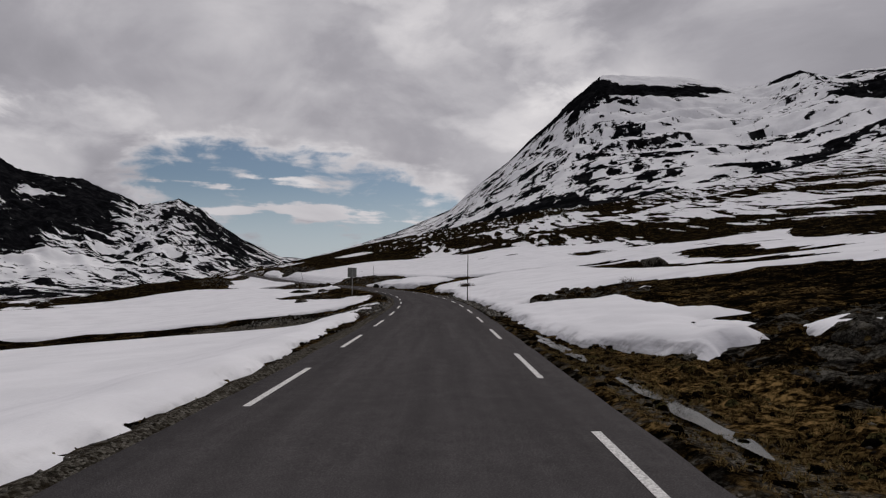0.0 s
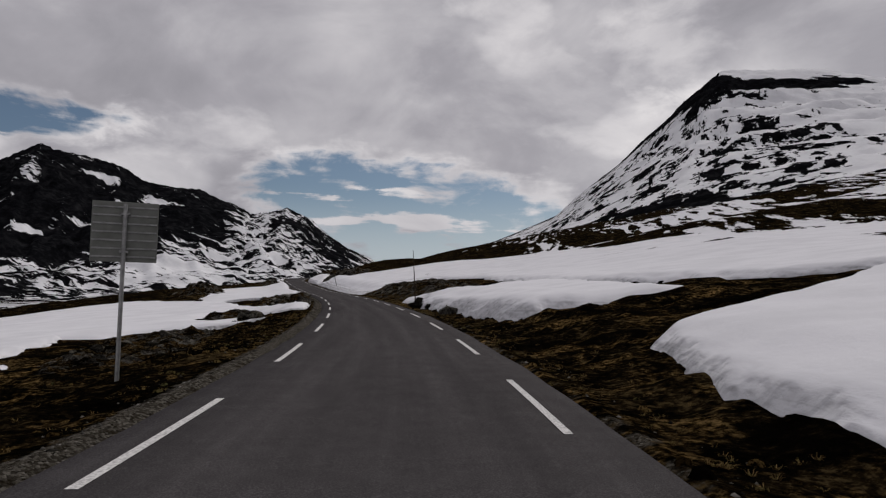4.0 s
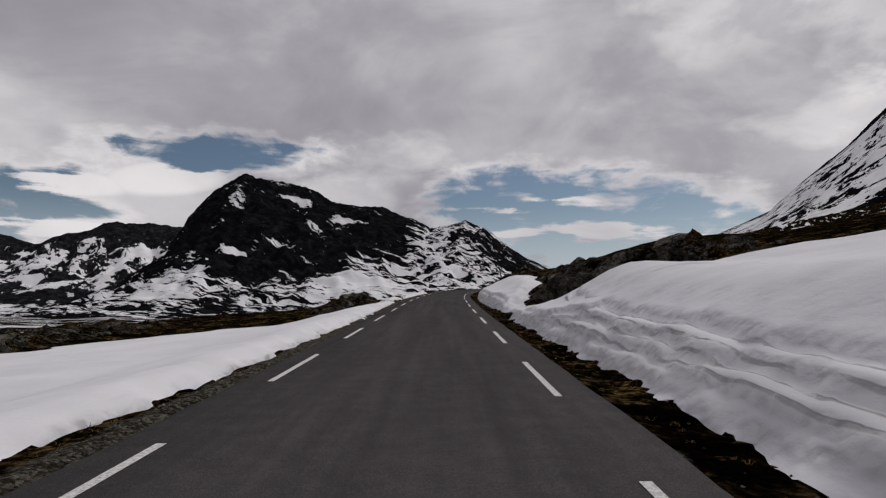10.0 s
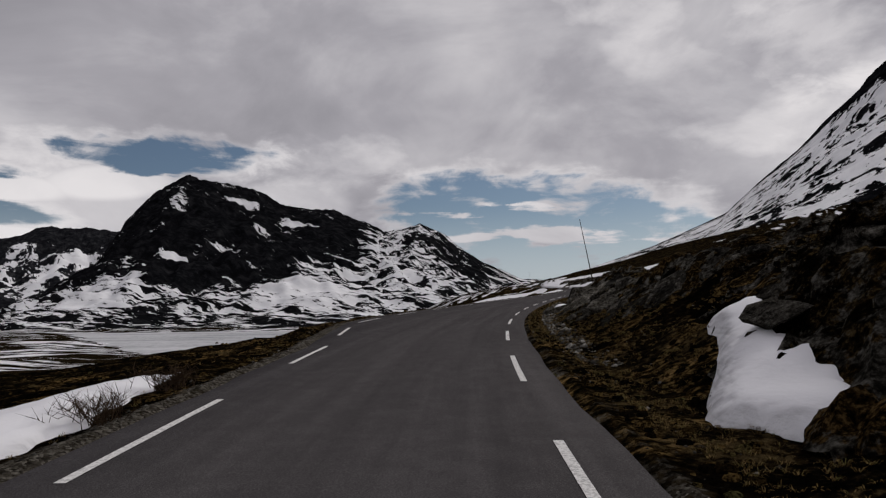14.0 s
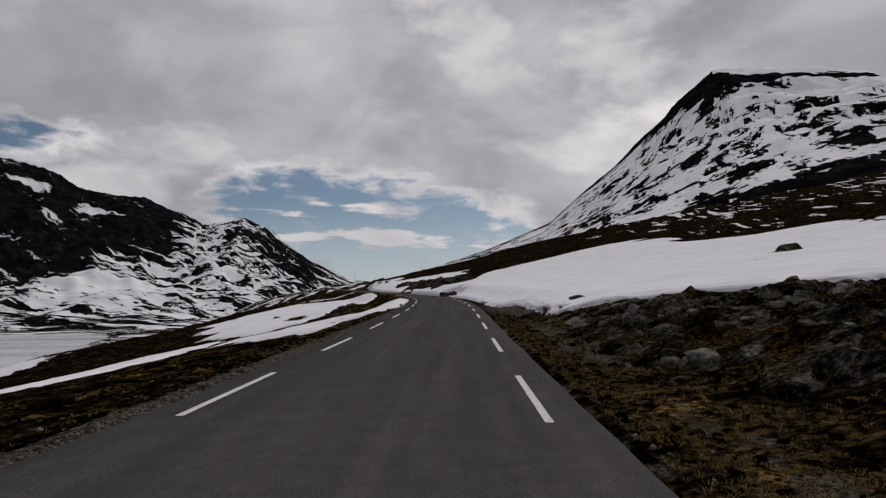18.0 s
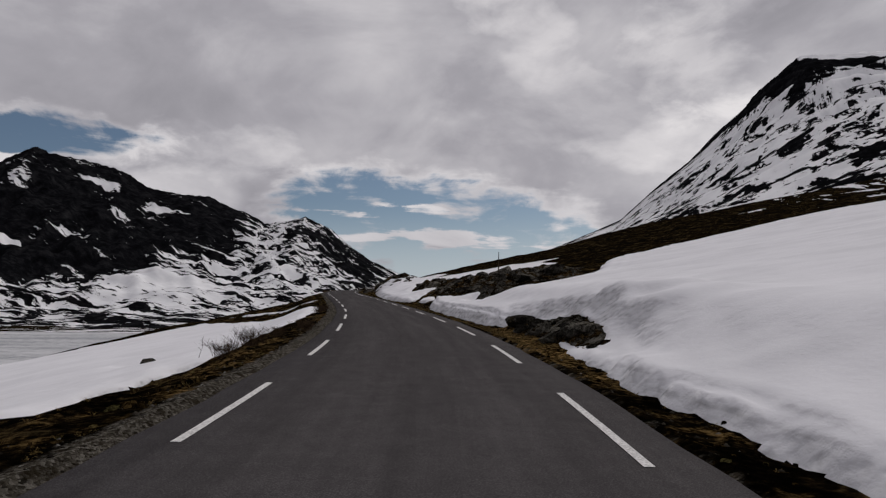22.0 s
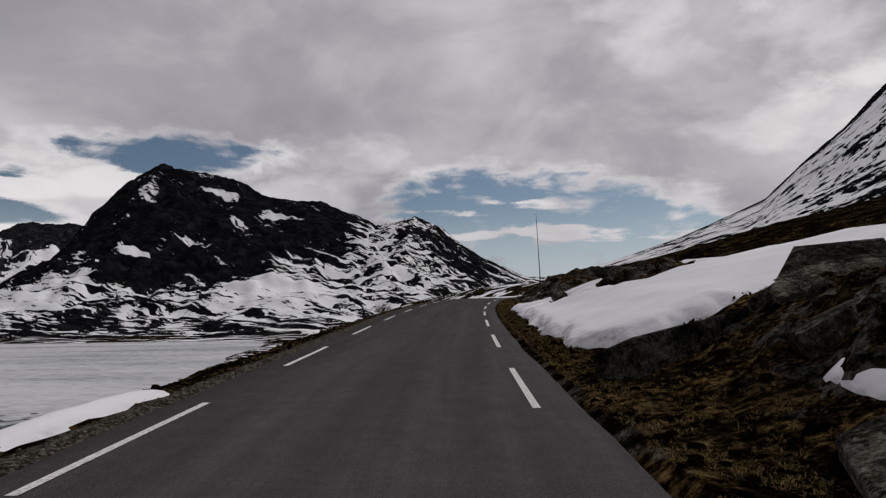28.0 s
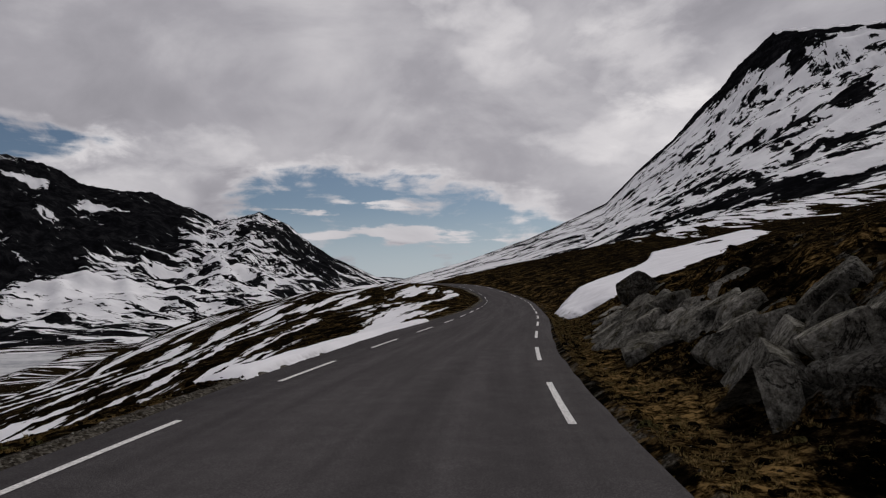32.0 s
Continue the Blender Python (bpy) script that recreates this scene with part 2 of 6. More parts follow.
def m_snow(N, co, b):
    n1 = N.noise(co, 0.35, 6)
    n2 = N.noise(N.stretch(co, 1, 1, 4), 4.0, 8, 0.65)
    v = N.t.nodes.new("ShaderNodeTexVoronoi")
    v.inputs["Scale"].default_value = 4.2
    v.feature = "SMOOTH_F1"
    N.link(co, v.inputs["Vector"])
    col = N.mix(N.step(n1, 0.35, 0.7), SNOW_A, SNOW_B)
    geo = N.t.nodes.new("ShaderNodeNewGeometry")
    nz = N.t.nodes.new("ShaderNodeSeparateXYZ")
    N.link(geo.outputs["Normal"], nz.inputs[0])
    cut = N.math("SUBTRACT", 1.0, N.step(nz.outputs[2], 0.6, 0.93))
    # dark lines along the old ploughed layers: dirt, with painted shade of fine grooves
    la = N.t.nodes.new("ShaderNodeAttribute")
    la.attribute_name = "layer"
    depth = la.outputs["Fac"]
    wave = N.math("SINE", N.math("ADD", N.math("MULTIPLY", depth, 19.0), N.math("MULTIPLY", N.noise(co, 0.4, 5, 0.6), 6.0)))
    line = N.math("MULTIPLY", N.step(wave, 0.55, 0.98), N.math("MULTIPLY", N.step(depth, 0.3, 0.5), N.math("SUBTRACT", 1.0, N.step(depth, 1.3, 2.0))))
    line = N.math("MULTIPLY", line, N.step(N.noise(co, 1.3, 5, 0.6), 0.36, 0.56))
    col = N.mix(N.math("MULTIPLY", line, 0.75), col, (0.22, 0.215, 0.22))
    # colour of the bank's front also carries dirt and its own shade
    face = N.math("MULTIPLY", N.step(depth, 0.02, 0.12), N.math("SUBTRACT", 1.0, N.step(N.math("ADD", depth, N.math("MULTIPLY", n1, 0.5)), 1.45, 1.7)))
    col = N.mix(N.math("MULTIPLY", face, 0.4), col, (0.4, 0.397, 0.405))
    # steep faces greyed by slope: layered old dirt, and shade put into the colour
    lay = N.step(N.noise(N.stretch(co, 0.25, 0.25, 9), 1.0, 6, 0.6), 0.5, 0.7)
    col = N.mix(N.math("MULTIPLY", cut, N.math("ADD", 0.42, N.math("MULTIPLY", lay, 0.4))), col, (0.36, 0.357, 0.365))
    dirt = N.noise(co, 45.0, 3, 0.7)
    col = N.mix(N.math("MULTIPLY", N.step(dirt, 0.66, 0.8), 0.3), col, (0.3, 0.28, 0.25))
    N.link(col, b.inputs["Base Color"])
    n1 = N.math("SUBTRACT", n1, N.math("MULTIPLY", line, 0.5))
    h = N.math("ADD", N.math("ADD", N.math("MULTIPLY", n1, 0.5), N.math("MULTIPLY", n2, 0.12)),
               N.math("MULTIPLY", cut, N.math("ADD", N.math("MULTIPLY", v.outputs["Distance"], 2.3), N.math("MULTIPLY", N.noise(co, 5.0, 3, 0.5), 0.8))))
    bump(N, b, h, 0.16, 0.55)


def m_asphalt(N, co, b):
    """Worn asphalt: grit, patches, paler wheel tracks and faint streaks along the way."""
    def attr(key):
        n = N.t.nodes.new("ShaderNodeAttribute")
        n.attribute_name = key
        return n.outputs["Fac"]
    s, u = attr("run"), attr("rise")
    v = N.t.nodes.new("ShaderNodeCombineXYZ")
    N.link(N.math("MULTIPLY", s, 0.045), v.inputs[0])
    N.link(u, v.inputs[1])
    n1 = N.noise(v.outputs[0], 2.2, 6, 0.6)
    n2 = N.boost(N.noise(co, 70.0, 5, 0.75), 1.5)
    n3 = N.noise(co, 2.5, 8, 0.68)
    track = N.math("COSINE", N.math("MULTIPLY", N.math("ABSOLUTE", u), 3.9))
    f = N.math("ADD", N.math("ADD", N.math("MULTIPLY", n1, 0.26), N.math("MULTIPLY", n2, 0.56)), N.math("MULTIPLY", n3, 0.18))
    f = N.math("SUBTRACT", f, N.math("MULTIPLY", track, 0.012))
    col = N.ramp(f, [(0.3, (0.036, 0.0336, 0.0342)), (0.5, (0.067, 0.0625, 0.0632)), (0.7, (0.128, 0.119, 0.12))])
    N.link(col, b.inputs["Base Color"])
    bump(N, b, n2, 0.006, 0.8)


def m_paint(N, co, b):
    n = N.noise(co, 30.0, 6, 0.7)
    N.link(N.mix(N.step(n, 0.42, 0.62), (0.72, 0.71, 0.69), (0.42, 0.41, 0.4)), b.inputs["Base Color"])


def m_ground(N, co, b):
    """Heath with snow lying in the hollows (cover) and gravel by the road (stony)."""
    n1 = N.noise(co, 0.55, 6, 0.6)
    n2 = N.noise(co, 7.0, 8, 0.7)
    n3 = N.noise(co, 1.9, 6, 0.6)
    f = N.math("ADD", N.math("ADD", N.math("MULTIPLY", n1, 0.3), N.math("MULTIPLY", n2, 0.4)), N.math("MULTIPLY", n3, 0.3))
    f = N.boost(f, 2.2)
    heath = N.ramp(f, HEATH_STOPS)
    grassy = N.t.nodes.new("ShaderNodeAttribute")
    grassy.attribute_name = "grassy"
    straw = N.step(N.math("ADD", N.noise(co, 0.7, 7, 0.68), N.math("MULTIPLY", N.math("MAXIMUM", N.math("SUBTRACT", grassy.outputs["Fac"], 1.0), 0.0), 0.16)), 0.5, 0.64)
    heath = N.mix(N.math("MULTIPLY", N.math("MULTIPLY", straw, grassy.outputs["Fac"]), 0.8), heath, N.ramp(N.boost(n2, 1.6), [(0.36, (0.002, 0.0014, 0.0007)), (0.49, (0.05, 0.031, 0.011)), (0.64, (0.32, 0.205, 0.08))]))
    peat = N.step(N.noise(co, 0.42, 6, 0.62), 0.5, 0.6)
    heath = N.mix(N.math("MULTIPLY", peat, 0.65), heath, (0.003, 0.0025, 0.002))
    vor = N.t.nodes.new("ShaderNodeTexVoronoi")
    vor.inputs["Scale"].default_value = 30.0
    N.link(co, vor.inputs["Vector"])
    stones = N.ramp(vor.outputs["Color"], [(0.1, (0.022, 0.019, 0.015)), (0.5, (0.085, 0.075, 0.06)), (0.95, (0.25, 0.232, 0.2))])
    stones = N.mix(N.math("MULTIPLY", N.step(N.noise(co, 3.5, 6, 0.7), 0.52, 0.62), 0.75), stones, (0.022, 0.0165, 0.009))
    st = N.t.nodes.new("ShaderNodeAttribute")
    st.attribute_name = "stony"
    stm = N.step(N.math("ADD", st.outputs["Fac"], N.math("MULTIPLY", N.math("SUBTRACT", n3, 0.5), 1.4)), 0.35, 0.65)
    heath = N.mix(stm, heath, stones)
    at = N.t.nodes.new("ShaderNodeAttribute")
    at.attribute_name = "cover"
    band = N.noise(N.stretch(co, 0.7, 0.4, 1, 12), 0.05, 8, 0.62)
    edge = N.noise(co, 0.8, 5, 0.6)
    streak = N.noise(N.stretch(N.stretch(co, 1, 1, 1, 27), 1.0, 0.07, 1), 0.3, 6, 0.56, 0.3)
    drift = N.t.nodes.new("ShaderNodeAttribute")
    drift.attribute_name = "drift"
    valley = N.t.nodes.new("ShaderNodeAttribute")
    valley.attribute_name = "valley"
    contour = N.noise(N.stretch(N.stretch(co, 1, 1, 1, 78), 1.0, 0.12, 1), 0.07, 7, 0.6, 0.8)
    streak = N.math("ADD", N.math("MULTIPLY", streak, N.math("SUBTRACT", 1.0, valley.outputs["Fac"])), N.math("MULTIPLY", contour, valley.outputs["Fac"]))
    edge = N.math("ADD", edge, N.math("MULTIPLY", N.math("MULTIPLY", N.math("SUBTRACT", streak, 0.5), 13.0), drift.outputs["Fac"]))
    c = N.math("ADD", at.outputs["Fac"], N.math("ADD", N.math("MULTIPLY", N.math("MULTIPLY", N.math("SUBTRACT", band, 0.5), 3.4), N.math("SUBTRACT", 1.1, N.math("MULTIPLY", drift.outputs["Fac"], 0.9))),
                                                N.math("MULTIPLY", N.math("SUBTRACT", edge, 0.5), 0.3)))
    snow = N.step(c, 0.48, 0.52)
    N.link(N.mix(snow, heath, N.mix(N.step(n1, 0.35, 0.7), SNOW_A, SNOW_B)), b.inputs["Base Color"])
    h = N.math("ADD", n2, N.math("MULTIPLY", N.math("MULTIPLY", vor.outputs["Distance"], stm), -0.25))
    bump(N, b, N.math("MULTIPLY", h, N.math("SUBTRACT", 1.1, snow)), 0.2, 1.0)


def mountain_material(name, along, up, tilt, weights, relief=5.0, speck=0.0, shade=1.0):
    """Dark rock and snow: the cover laid down on the mesh, broken up in patches that lie along the slope."""
    def build(N, co, b):
        def attr(key):
            n = N.t.nodes.new("ShaderNodeAttribute")
            n.attribute_name = key
            return n.outputs["Fac"]
        q, h = attr("run"), attr("rise")
        v = N.t.nodes.new("ShaderNodeCombineXYZ")
        warp = N.math("MULTIPLY", N.math("SUBTRACT", N.noise(co, 0.006, 5, 0.6), 0.5), 0.05)
        N.link(N.math("MULTIPLY", q, along), v.inputs[0])
        N.link(N.math("MULTIPLY", N.math("ADD", N.math("ADD", h, warp), N.math("MULTIPLY", q, tilt)), up), v.inputs[1])
        lay = v.outputs[0]
        c = attr("cover")
        for k, w in zip((1.0, 2.6, 7.5), weights):
            c = N.math("ADD", c, N.math("MULTIPLY", N.math("SUBTRACT", N.noise(lay, k, 5, 0.58, 0.5), 0.5), w))
        if speck:
            c = N.math("ADD", c, N.math("MULTIPLY", N.math("SUBTRACT", N.noise(co, 0.05, 5, 0.6), 0.5), speck))
        snow = N.step(c, 0.47, 0.53)
        r = N.noise(co, 0.025, 10, 0.72)
        crag = N.noise(lay, 6.0, 8, 0.7)
        f = N.math("ADD", N.math("MULTIPLY", r, 0.55), N.math("MULTIPLY", crag, 0.45))
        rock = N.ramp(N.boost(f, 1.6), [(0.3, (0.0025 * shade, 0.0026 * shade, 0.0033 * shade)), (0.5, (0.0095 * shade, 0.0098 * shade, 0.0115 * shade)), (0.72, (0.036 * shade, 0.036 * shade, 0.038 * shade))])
        old = N.noise(lay, 1.7, 6, 0.6)
        N.link(N.mix(snow, rock, N.mix(N.step(old, 0.4, 0.65), (0.82, 0.82, 0.835), (0.68, 0.68, 0.7))), b.inputs["Base Color"])
        bump(N, b, N.math("ADD", N.math("MULTIPLY", crag, N.math("SUBTRACT", 1.15, snow)), N.math("ADD", N.math("MULTIPLY", r, 0.6), N.math("MULTIPLY", snow, 0.25))), relief, 0.75)
    return material(name, build)


def rock_build(stops, lichen, moss_colour, wet_share):
    """Bare bedrock: mottled faces, thin dark cracks, pale lichen, moss and damp patches."""
    def build(N, co, b):
        co = N.t.nodes.new("ShaderNodeNewGeometry").outputs["Position"]
        n1 = N.noise(co, 1.5, 9, 0.7, 0.3)
        n2 = N.noise(co, 11.0, 8, 0.75)
        n3 = N.noise(co, 38.0, 4, 0.7)
        f = N.boost(N.math("ADD", N.math("ADD", N.math("MULTIPLY", n1, 0.4), N.math("MULTIPLY", n2, 0.4)), N.math("MULTIPLY", n3, 0.2)), 2.1)
        col = N.ramp(f, stops)
        each = N.t.nodes.new("ShaderNodeObjectInfo").outputs["Random"]
        col = N.mix(N.math("MULTIPLY", N.step(each, 0.2, 1.0), 0.5), col, (0.008, 0.0075, 0.007))
        spots = N.math("MULTIPLY", N.step(N.noise(co, 6.0, 6, 0.7), 0.58, 0.66), N.step(n3, 0.42, 0.55))
        col = N.mix(N.math("MULTIPLY", spots, 0.55), col, lichen)
        moss = N.step(N.noise(co, 2.2, 7, 0.68), 0.55, 0.63)
        col = N.mix(N.math("MULTIPLY", moss, 0.7), col, N.mix(N.step(n2, 0.4, 0.6), (0.006, 0.005, 0.003), moss_colour))
        wet = N.step(N.noise(co, 0.8, 7, 0.66), 0.5, 0.56)
        col = N.mix(N.math("MULTIPLY", wet, wet_share), col, (0.005, 0.0048, 0.0045))
        ridge = N.math("ABSOLUTE", N.math("SUBTRACT", N.noise(co, 1.1, 6, 0.6, 1.2), 0.5))
        crack = N.math("SUBTRACT", 1.0, N.step(ridge, 0.0, 0.012))
        col = N.mix(N.math("MULTIPLY", crack, 0.85), col, (0.003, 0.003, 0.003))
        N.link(col, b.inputs["Base Color"])
        bump(N, b, N.math("SUBTRACT", f, N.math("MULTIPLY", crack, 0.8)), 0.09, 1.0)
    return build


GREY_STOPS = [(0.3, (0.014, 0.013, 0.011)), (0.41, (0.1, 0.094, 0.08)), (0.54, (0.25, 0.237, 0.205)), (0.72, (0.52, 0.5, 0.445))]
m_rock = rock_build(ROCK_STOPS, (0.2, 0.2, 0.175), (0.055, 0.042, 0.016), 0.75)
m_rock_grey = rock_build(GREY_STOPS, (0.3, 0.295, 0.265), (0.07, 0.06, 0.028), 0.35)


def m_rock_heath(N, co, b):
    """Bedrock half grown over with moss and dry grass."""
    co = N.t.nodes.new("ShaderNodeNewGeometry").outputs["Position"]
    n1 = N.noise(N.stretch(co, 1, 1, 1.6), 1.6, 9, 0.7, 0.2)
    n2 = N.noise(co, 12.0, 8, 0.75)
    f = N.boost(N.math("ADD", N.math("MULTIPLY", n1, 0.5), N.math("MULTIPLY", n2, 0.5)), 2.3)
    cover = N.step(N.noise(co, 1.3, 8, 0.7), 0.45, 0.5)
    straw = N.ramp(N.boost(n2, 1.6), [(0.38, (0.002, 0.0014, 0.0007)), (0.52, (0.028, 0.017, 0.0065)), (0.68, (0.16, 0.1, 0.04))])
    heath = N.mix(N.step(N.noise(co, 0.5, 5, 0.6), 0.47, 0.6), N.ramp(f, HEATH_STOPS), straw)
    N.link(N.mix(cover, N.mix(0.45, N.ramp(f, ROCK_STOPS), (0.002, 0.002, 0.002)), heath), b.inputs["Base Color"])
    bump(N, b, f, 0.14, 1.0)


def m_pole(N, co, b):
    n = N.noise(N.stretch(co, 20, 20, 1), 2.0, 6)
    N.link(N.ramp(n, [(0.35, (0.018, 0.014, 0.011)), (0.7, (0.07, 0.055, 0.042))]), b.inputs["Base Color"])


def m_ice(N, co, b):
    n = N.noise(N.stretch(co, 0.25, 1, 1), 0.02, 8, 0.6)
    n2 = N.noise(co, 0.12, 6, 0.6)
    f = N.math("ADD", N.math("MULTIPLY", n, 0.6), N.math("MULTIPLY", n2, 0.4))
    n3 = N.noise(N.stretch(co, 0.4, 1, 1), 0.35, 5, 0.6)
    f = N.math("ADD", N.math("MULTIPLY", f, 0.7), N.math("MULTIPLY", n3, 0.3))
    icy = N.ramp(N.boost(f, 1.5), [(0.36, (0.28, 0.29, 0.305)), (0.47, (0.43, 0.435, 0.45)), (0.6, (0.56, 0.56, 0.575))])
    # open melt water along the near shore
    sep = N.t.nodes.new("ShaderNodeSeparateXYZ")
    N.link(co, sep.inputs[0])
    near = N.math("ADD", N.math("MULTIPLY", N.math("SUBTRACT", 716.0, sep.outputs[1]), 0.02), N.math("MULTIPLY", N.math("SUBTRACT", n2, 0.5), 4.0))
    col = N.mix(N.step(near, 0.0, 0.3), icy, (0.06, 0.075, 0.085))
    N.link(col, b.inputs["Base Color"])
    b.inputs["Roughness"].default_value = 0.75


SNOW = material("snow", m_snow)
ASPHALT = material("asphalt", m_asphalt, 0.85)
PAINT = material("road_paint", m_paint, 0.7)
GROUND = material("heath_and_snow", m_ground)
ROCK = material("rock", m_rock)
ROCK_GREY = material("lichen_grey_rock", m_rock_grey)
ROCK_WET = material("wet_black_rock", rock_build([(0.34, (0.003, 0.0028, 0.0022)), (0.46, (0.011, 0.01, 0.008)), (0.6, (0.034, 0.032, 0.026)), (0.75, (0.12, 0.113, 0.1))], (0.1, 0.1, 0.085), (0.024, 0.022, 0.008), 0.8))
ROCK_HEATH = material("rock_and_heath", m_rock_heath)
POLE = material("weathered_wood", m_pole)
ICE = material("lake_ice", m_ice)

# ---- the road's frame and the lie of the land ----
NODE_S = np.arange(len(ROAD_X)) * 20.0 - 60.0


def spline(xs, ys):
    """Natural cubic spline as a function."""
    xs, ys = np.asarray(xs, float), np.asarray(ys, float)
    n, h = len(xs), np.diff(xs)
    A, r = np.eye(n), np.zeros(n)
    for i in range(1, n - 1):
        A[i, i - 1:i + 2] = h[i - 1], 2 * (h[i - 1] + h[i]), h[i]
        r[i] = 6 * ((ys[i + 1] - ys[i]) / h[i] - (ys[i] - ys[i - 1]) / h[i - 1])
    m = np.linalg.solve(A, r)

    def f(q):
        q = np.asarray(q, float)
        k = np.clip(np.searchsorted(xs, q) - 1, 0, n - 2)
        t = q - xs[k]
        b = (ys[k + 1] - ys[k]) / h[k] - h[k] * (2 * m[k] + m[k + 1]) / 6
        return ys[k] + b * t + m[k] / 2 * t ** 2 + (m[k + 1] - m[k]) / (6 * h[k]) * t ** 3
    return f


CX, CY, CZ = spline(NODE_S, ROAD_X), spline(NODE_S, ROAD_Y), spline(NODE_S, ROAD_Z)
S_LO, S_HI = float(NODE_S[0]), float(NODE_S[-1])


def frame_at(s):
    """Centre, unit normal to the right and height of the road at s (beyond its ends it runs straight on)."""
    s = np.asarray(s, float)
    q = np.clip(s, S_LO + 1, S_HI - 1)
    dx, dy = CX(q + 0.5) - CX(q - 0.5), CY(q + 0.5) - CY(q - 0.5)
    L = np.hypot(dx, dy)
    dx, dy = dx / L, dy / L
    return CX(q) + dx * (s - q), CY(q) + dy * (s - q), CZ(q), dy, -dx


WIDE = 60.0   # past this the cross lines run along x


def place(s, u):
    """World x, y of road coordinates."""
    x, y, z, nx, ny = frame_at(s)
    v = np.clip(u, -WIDE, WIDE)
    return x + nx * v + (u - v), y + ny * v, z


def wob(x, y, scale, seed):
    """Cheap smooth random field of about -1..1."""
    a = np.zeros(np.broadcast(x, y).shape)
    rs = np.random.RandomState(seed)
    for k in range(7):
        w = rs.uniform(0.6, 1.9) / scale
        th, ph = rs.uniform(0, 6.283, 2)
        a = a + np.sin((x * math.cos(th) + y * math.sin(th)) * w * 6.283 + ph) / 3.0
    return a


def ramp01(v, lo, hi):
    t = np.clip((v - lo) / (hi - lo), 0, 1)
    return t * t * (3 - 2 * t)


LAKE_Z = -24.0
# lie of the land beside the road: s, height above the road at 8, 25 and 60 m to the right, at 8, 25 and 60 m to the left
LIE_A = np.array([
    (-60, 0.2, 2.2, 6, -0.8, -2.2, -5), (0, 0.2, 2.0, 6, -0.8, -2.2, -5), (40, 0.7, 3, 7, -1.0, -2.4, -5), (80, 0.9, 3.5, 8, -1.1, -2.6, -5),
    (130, 1.2, 3.8, 9, -0.8, -2.4, -6), (180, 1.5, 4.2, 11, -0.8, -2.0, -5.5), (205, 1.5, 4.6, 9, -0.8, -2.0, -6.5), (225, 1.15, 5.0, 7.5, -0.8, -2.0, -6.5), (250, 1.6, 6.3, 8.5, -0.9, -2.6, -8.0), (265, 1.5, 5.8, 10, -0.9, -2.8, -8.5),
    (300, 1.2, 4.4, 11, -1.2, -4.2, -11), (330, 0.75, 3.0, 9, -1.2, -4.2, -11), (390, 1.3, 4.0, 9, -1.6, -5.2, -13), (430, 1.25, 5, 12, -1.6, -4.8, -12.5), (475, 1.2, 5, 12.5, -1.7, -5.4, -14.5), (500, 1.2, 5, 13, -2.1, -8.2, -20),
    (545, 1.4, 6, 15, -2.1, -8.0, -19), (578, 1.7, 7, 16, -1.8, -6.6, -14), (602, 1.6, 6, 14, -0.4, -2.8, -11), (620, 1.5, 6, 14, 0.3, -1.2, -9.5), (650, 1.2, 5, 12, 0.4, -1.2, -10), (680, 1.2, 5, 12, 0.3, -1.5, -11)])
# the road is wider on the outside of its bends: s, metres added on the left
WIDER = np.array([(250, 0.0), (256, 0.25), (262, 0.6), (273, 2.5), (280, 2.5), (300, 1.3), (322, 0.2), (335, 0.0), (352, 0.0), (366, 0.12), (380, 0.18), (395, 0.22), (408, 0.16), (418, -0.05), (430, -0.05), (450, 0.0), (478, 0.25), (492, 0.18), (518, 0.32), (545, 0.85), (560, 1.4), (570, 1.8), (580, 1.6), (600, 1.05), (620, 1.4), (640, 0.6), (660, 0.0)])


def wider(s):
    return np.interp(s, WIDER[:, 0], WIDER[:, 1], left=0, right=0)


# and a little on the right along the straight below the knoll
WIDER_R = np.array([(158, 0.0), (178, 0.17), (220, 0.15), (236, 0.08), (250, 0.0)])


def wider_right(s):
    return np.interp(s, WIDER_R[:, 0], WIDER_R[:, 1], left=0, right=0)


def base_height(s, u):
    """Height above the road."""
    col = [np.interp(s, LIE_A[:, 0], LIE_A[:, k]) for k in range(1, 7)]
    a = np.where(u > 0, u, np.maximum(-u - wider(s), 0))
    r = np.where(a < 8, col[0] * ramp01(a, 3.4, 8), np.where(a < 25, col[0] + (col[1] - col[0]) * (a - 8) / 17,
                 np.where(a < 60, col[1] + (col[2] - col[1]) * (a - 25) / 35, col[2] + (a - 60) * 0.22)))
    steep = np.interp(s, [300, 400, 600], [0.1, 0.25, 0.5])
    l = np.where(a < 8, col[3] * ramp01(a, 3.0, 8), np.where(a < 25, col[3] + (col[4] - col[3]) * (a - 8) / 17,
                 np.where(a < 60, col[4] + (col[5] - col[4]) * (a - 25) / 35, col[5] - (a - 60) * steep)))
    return np.where(u > 0, r, l), a


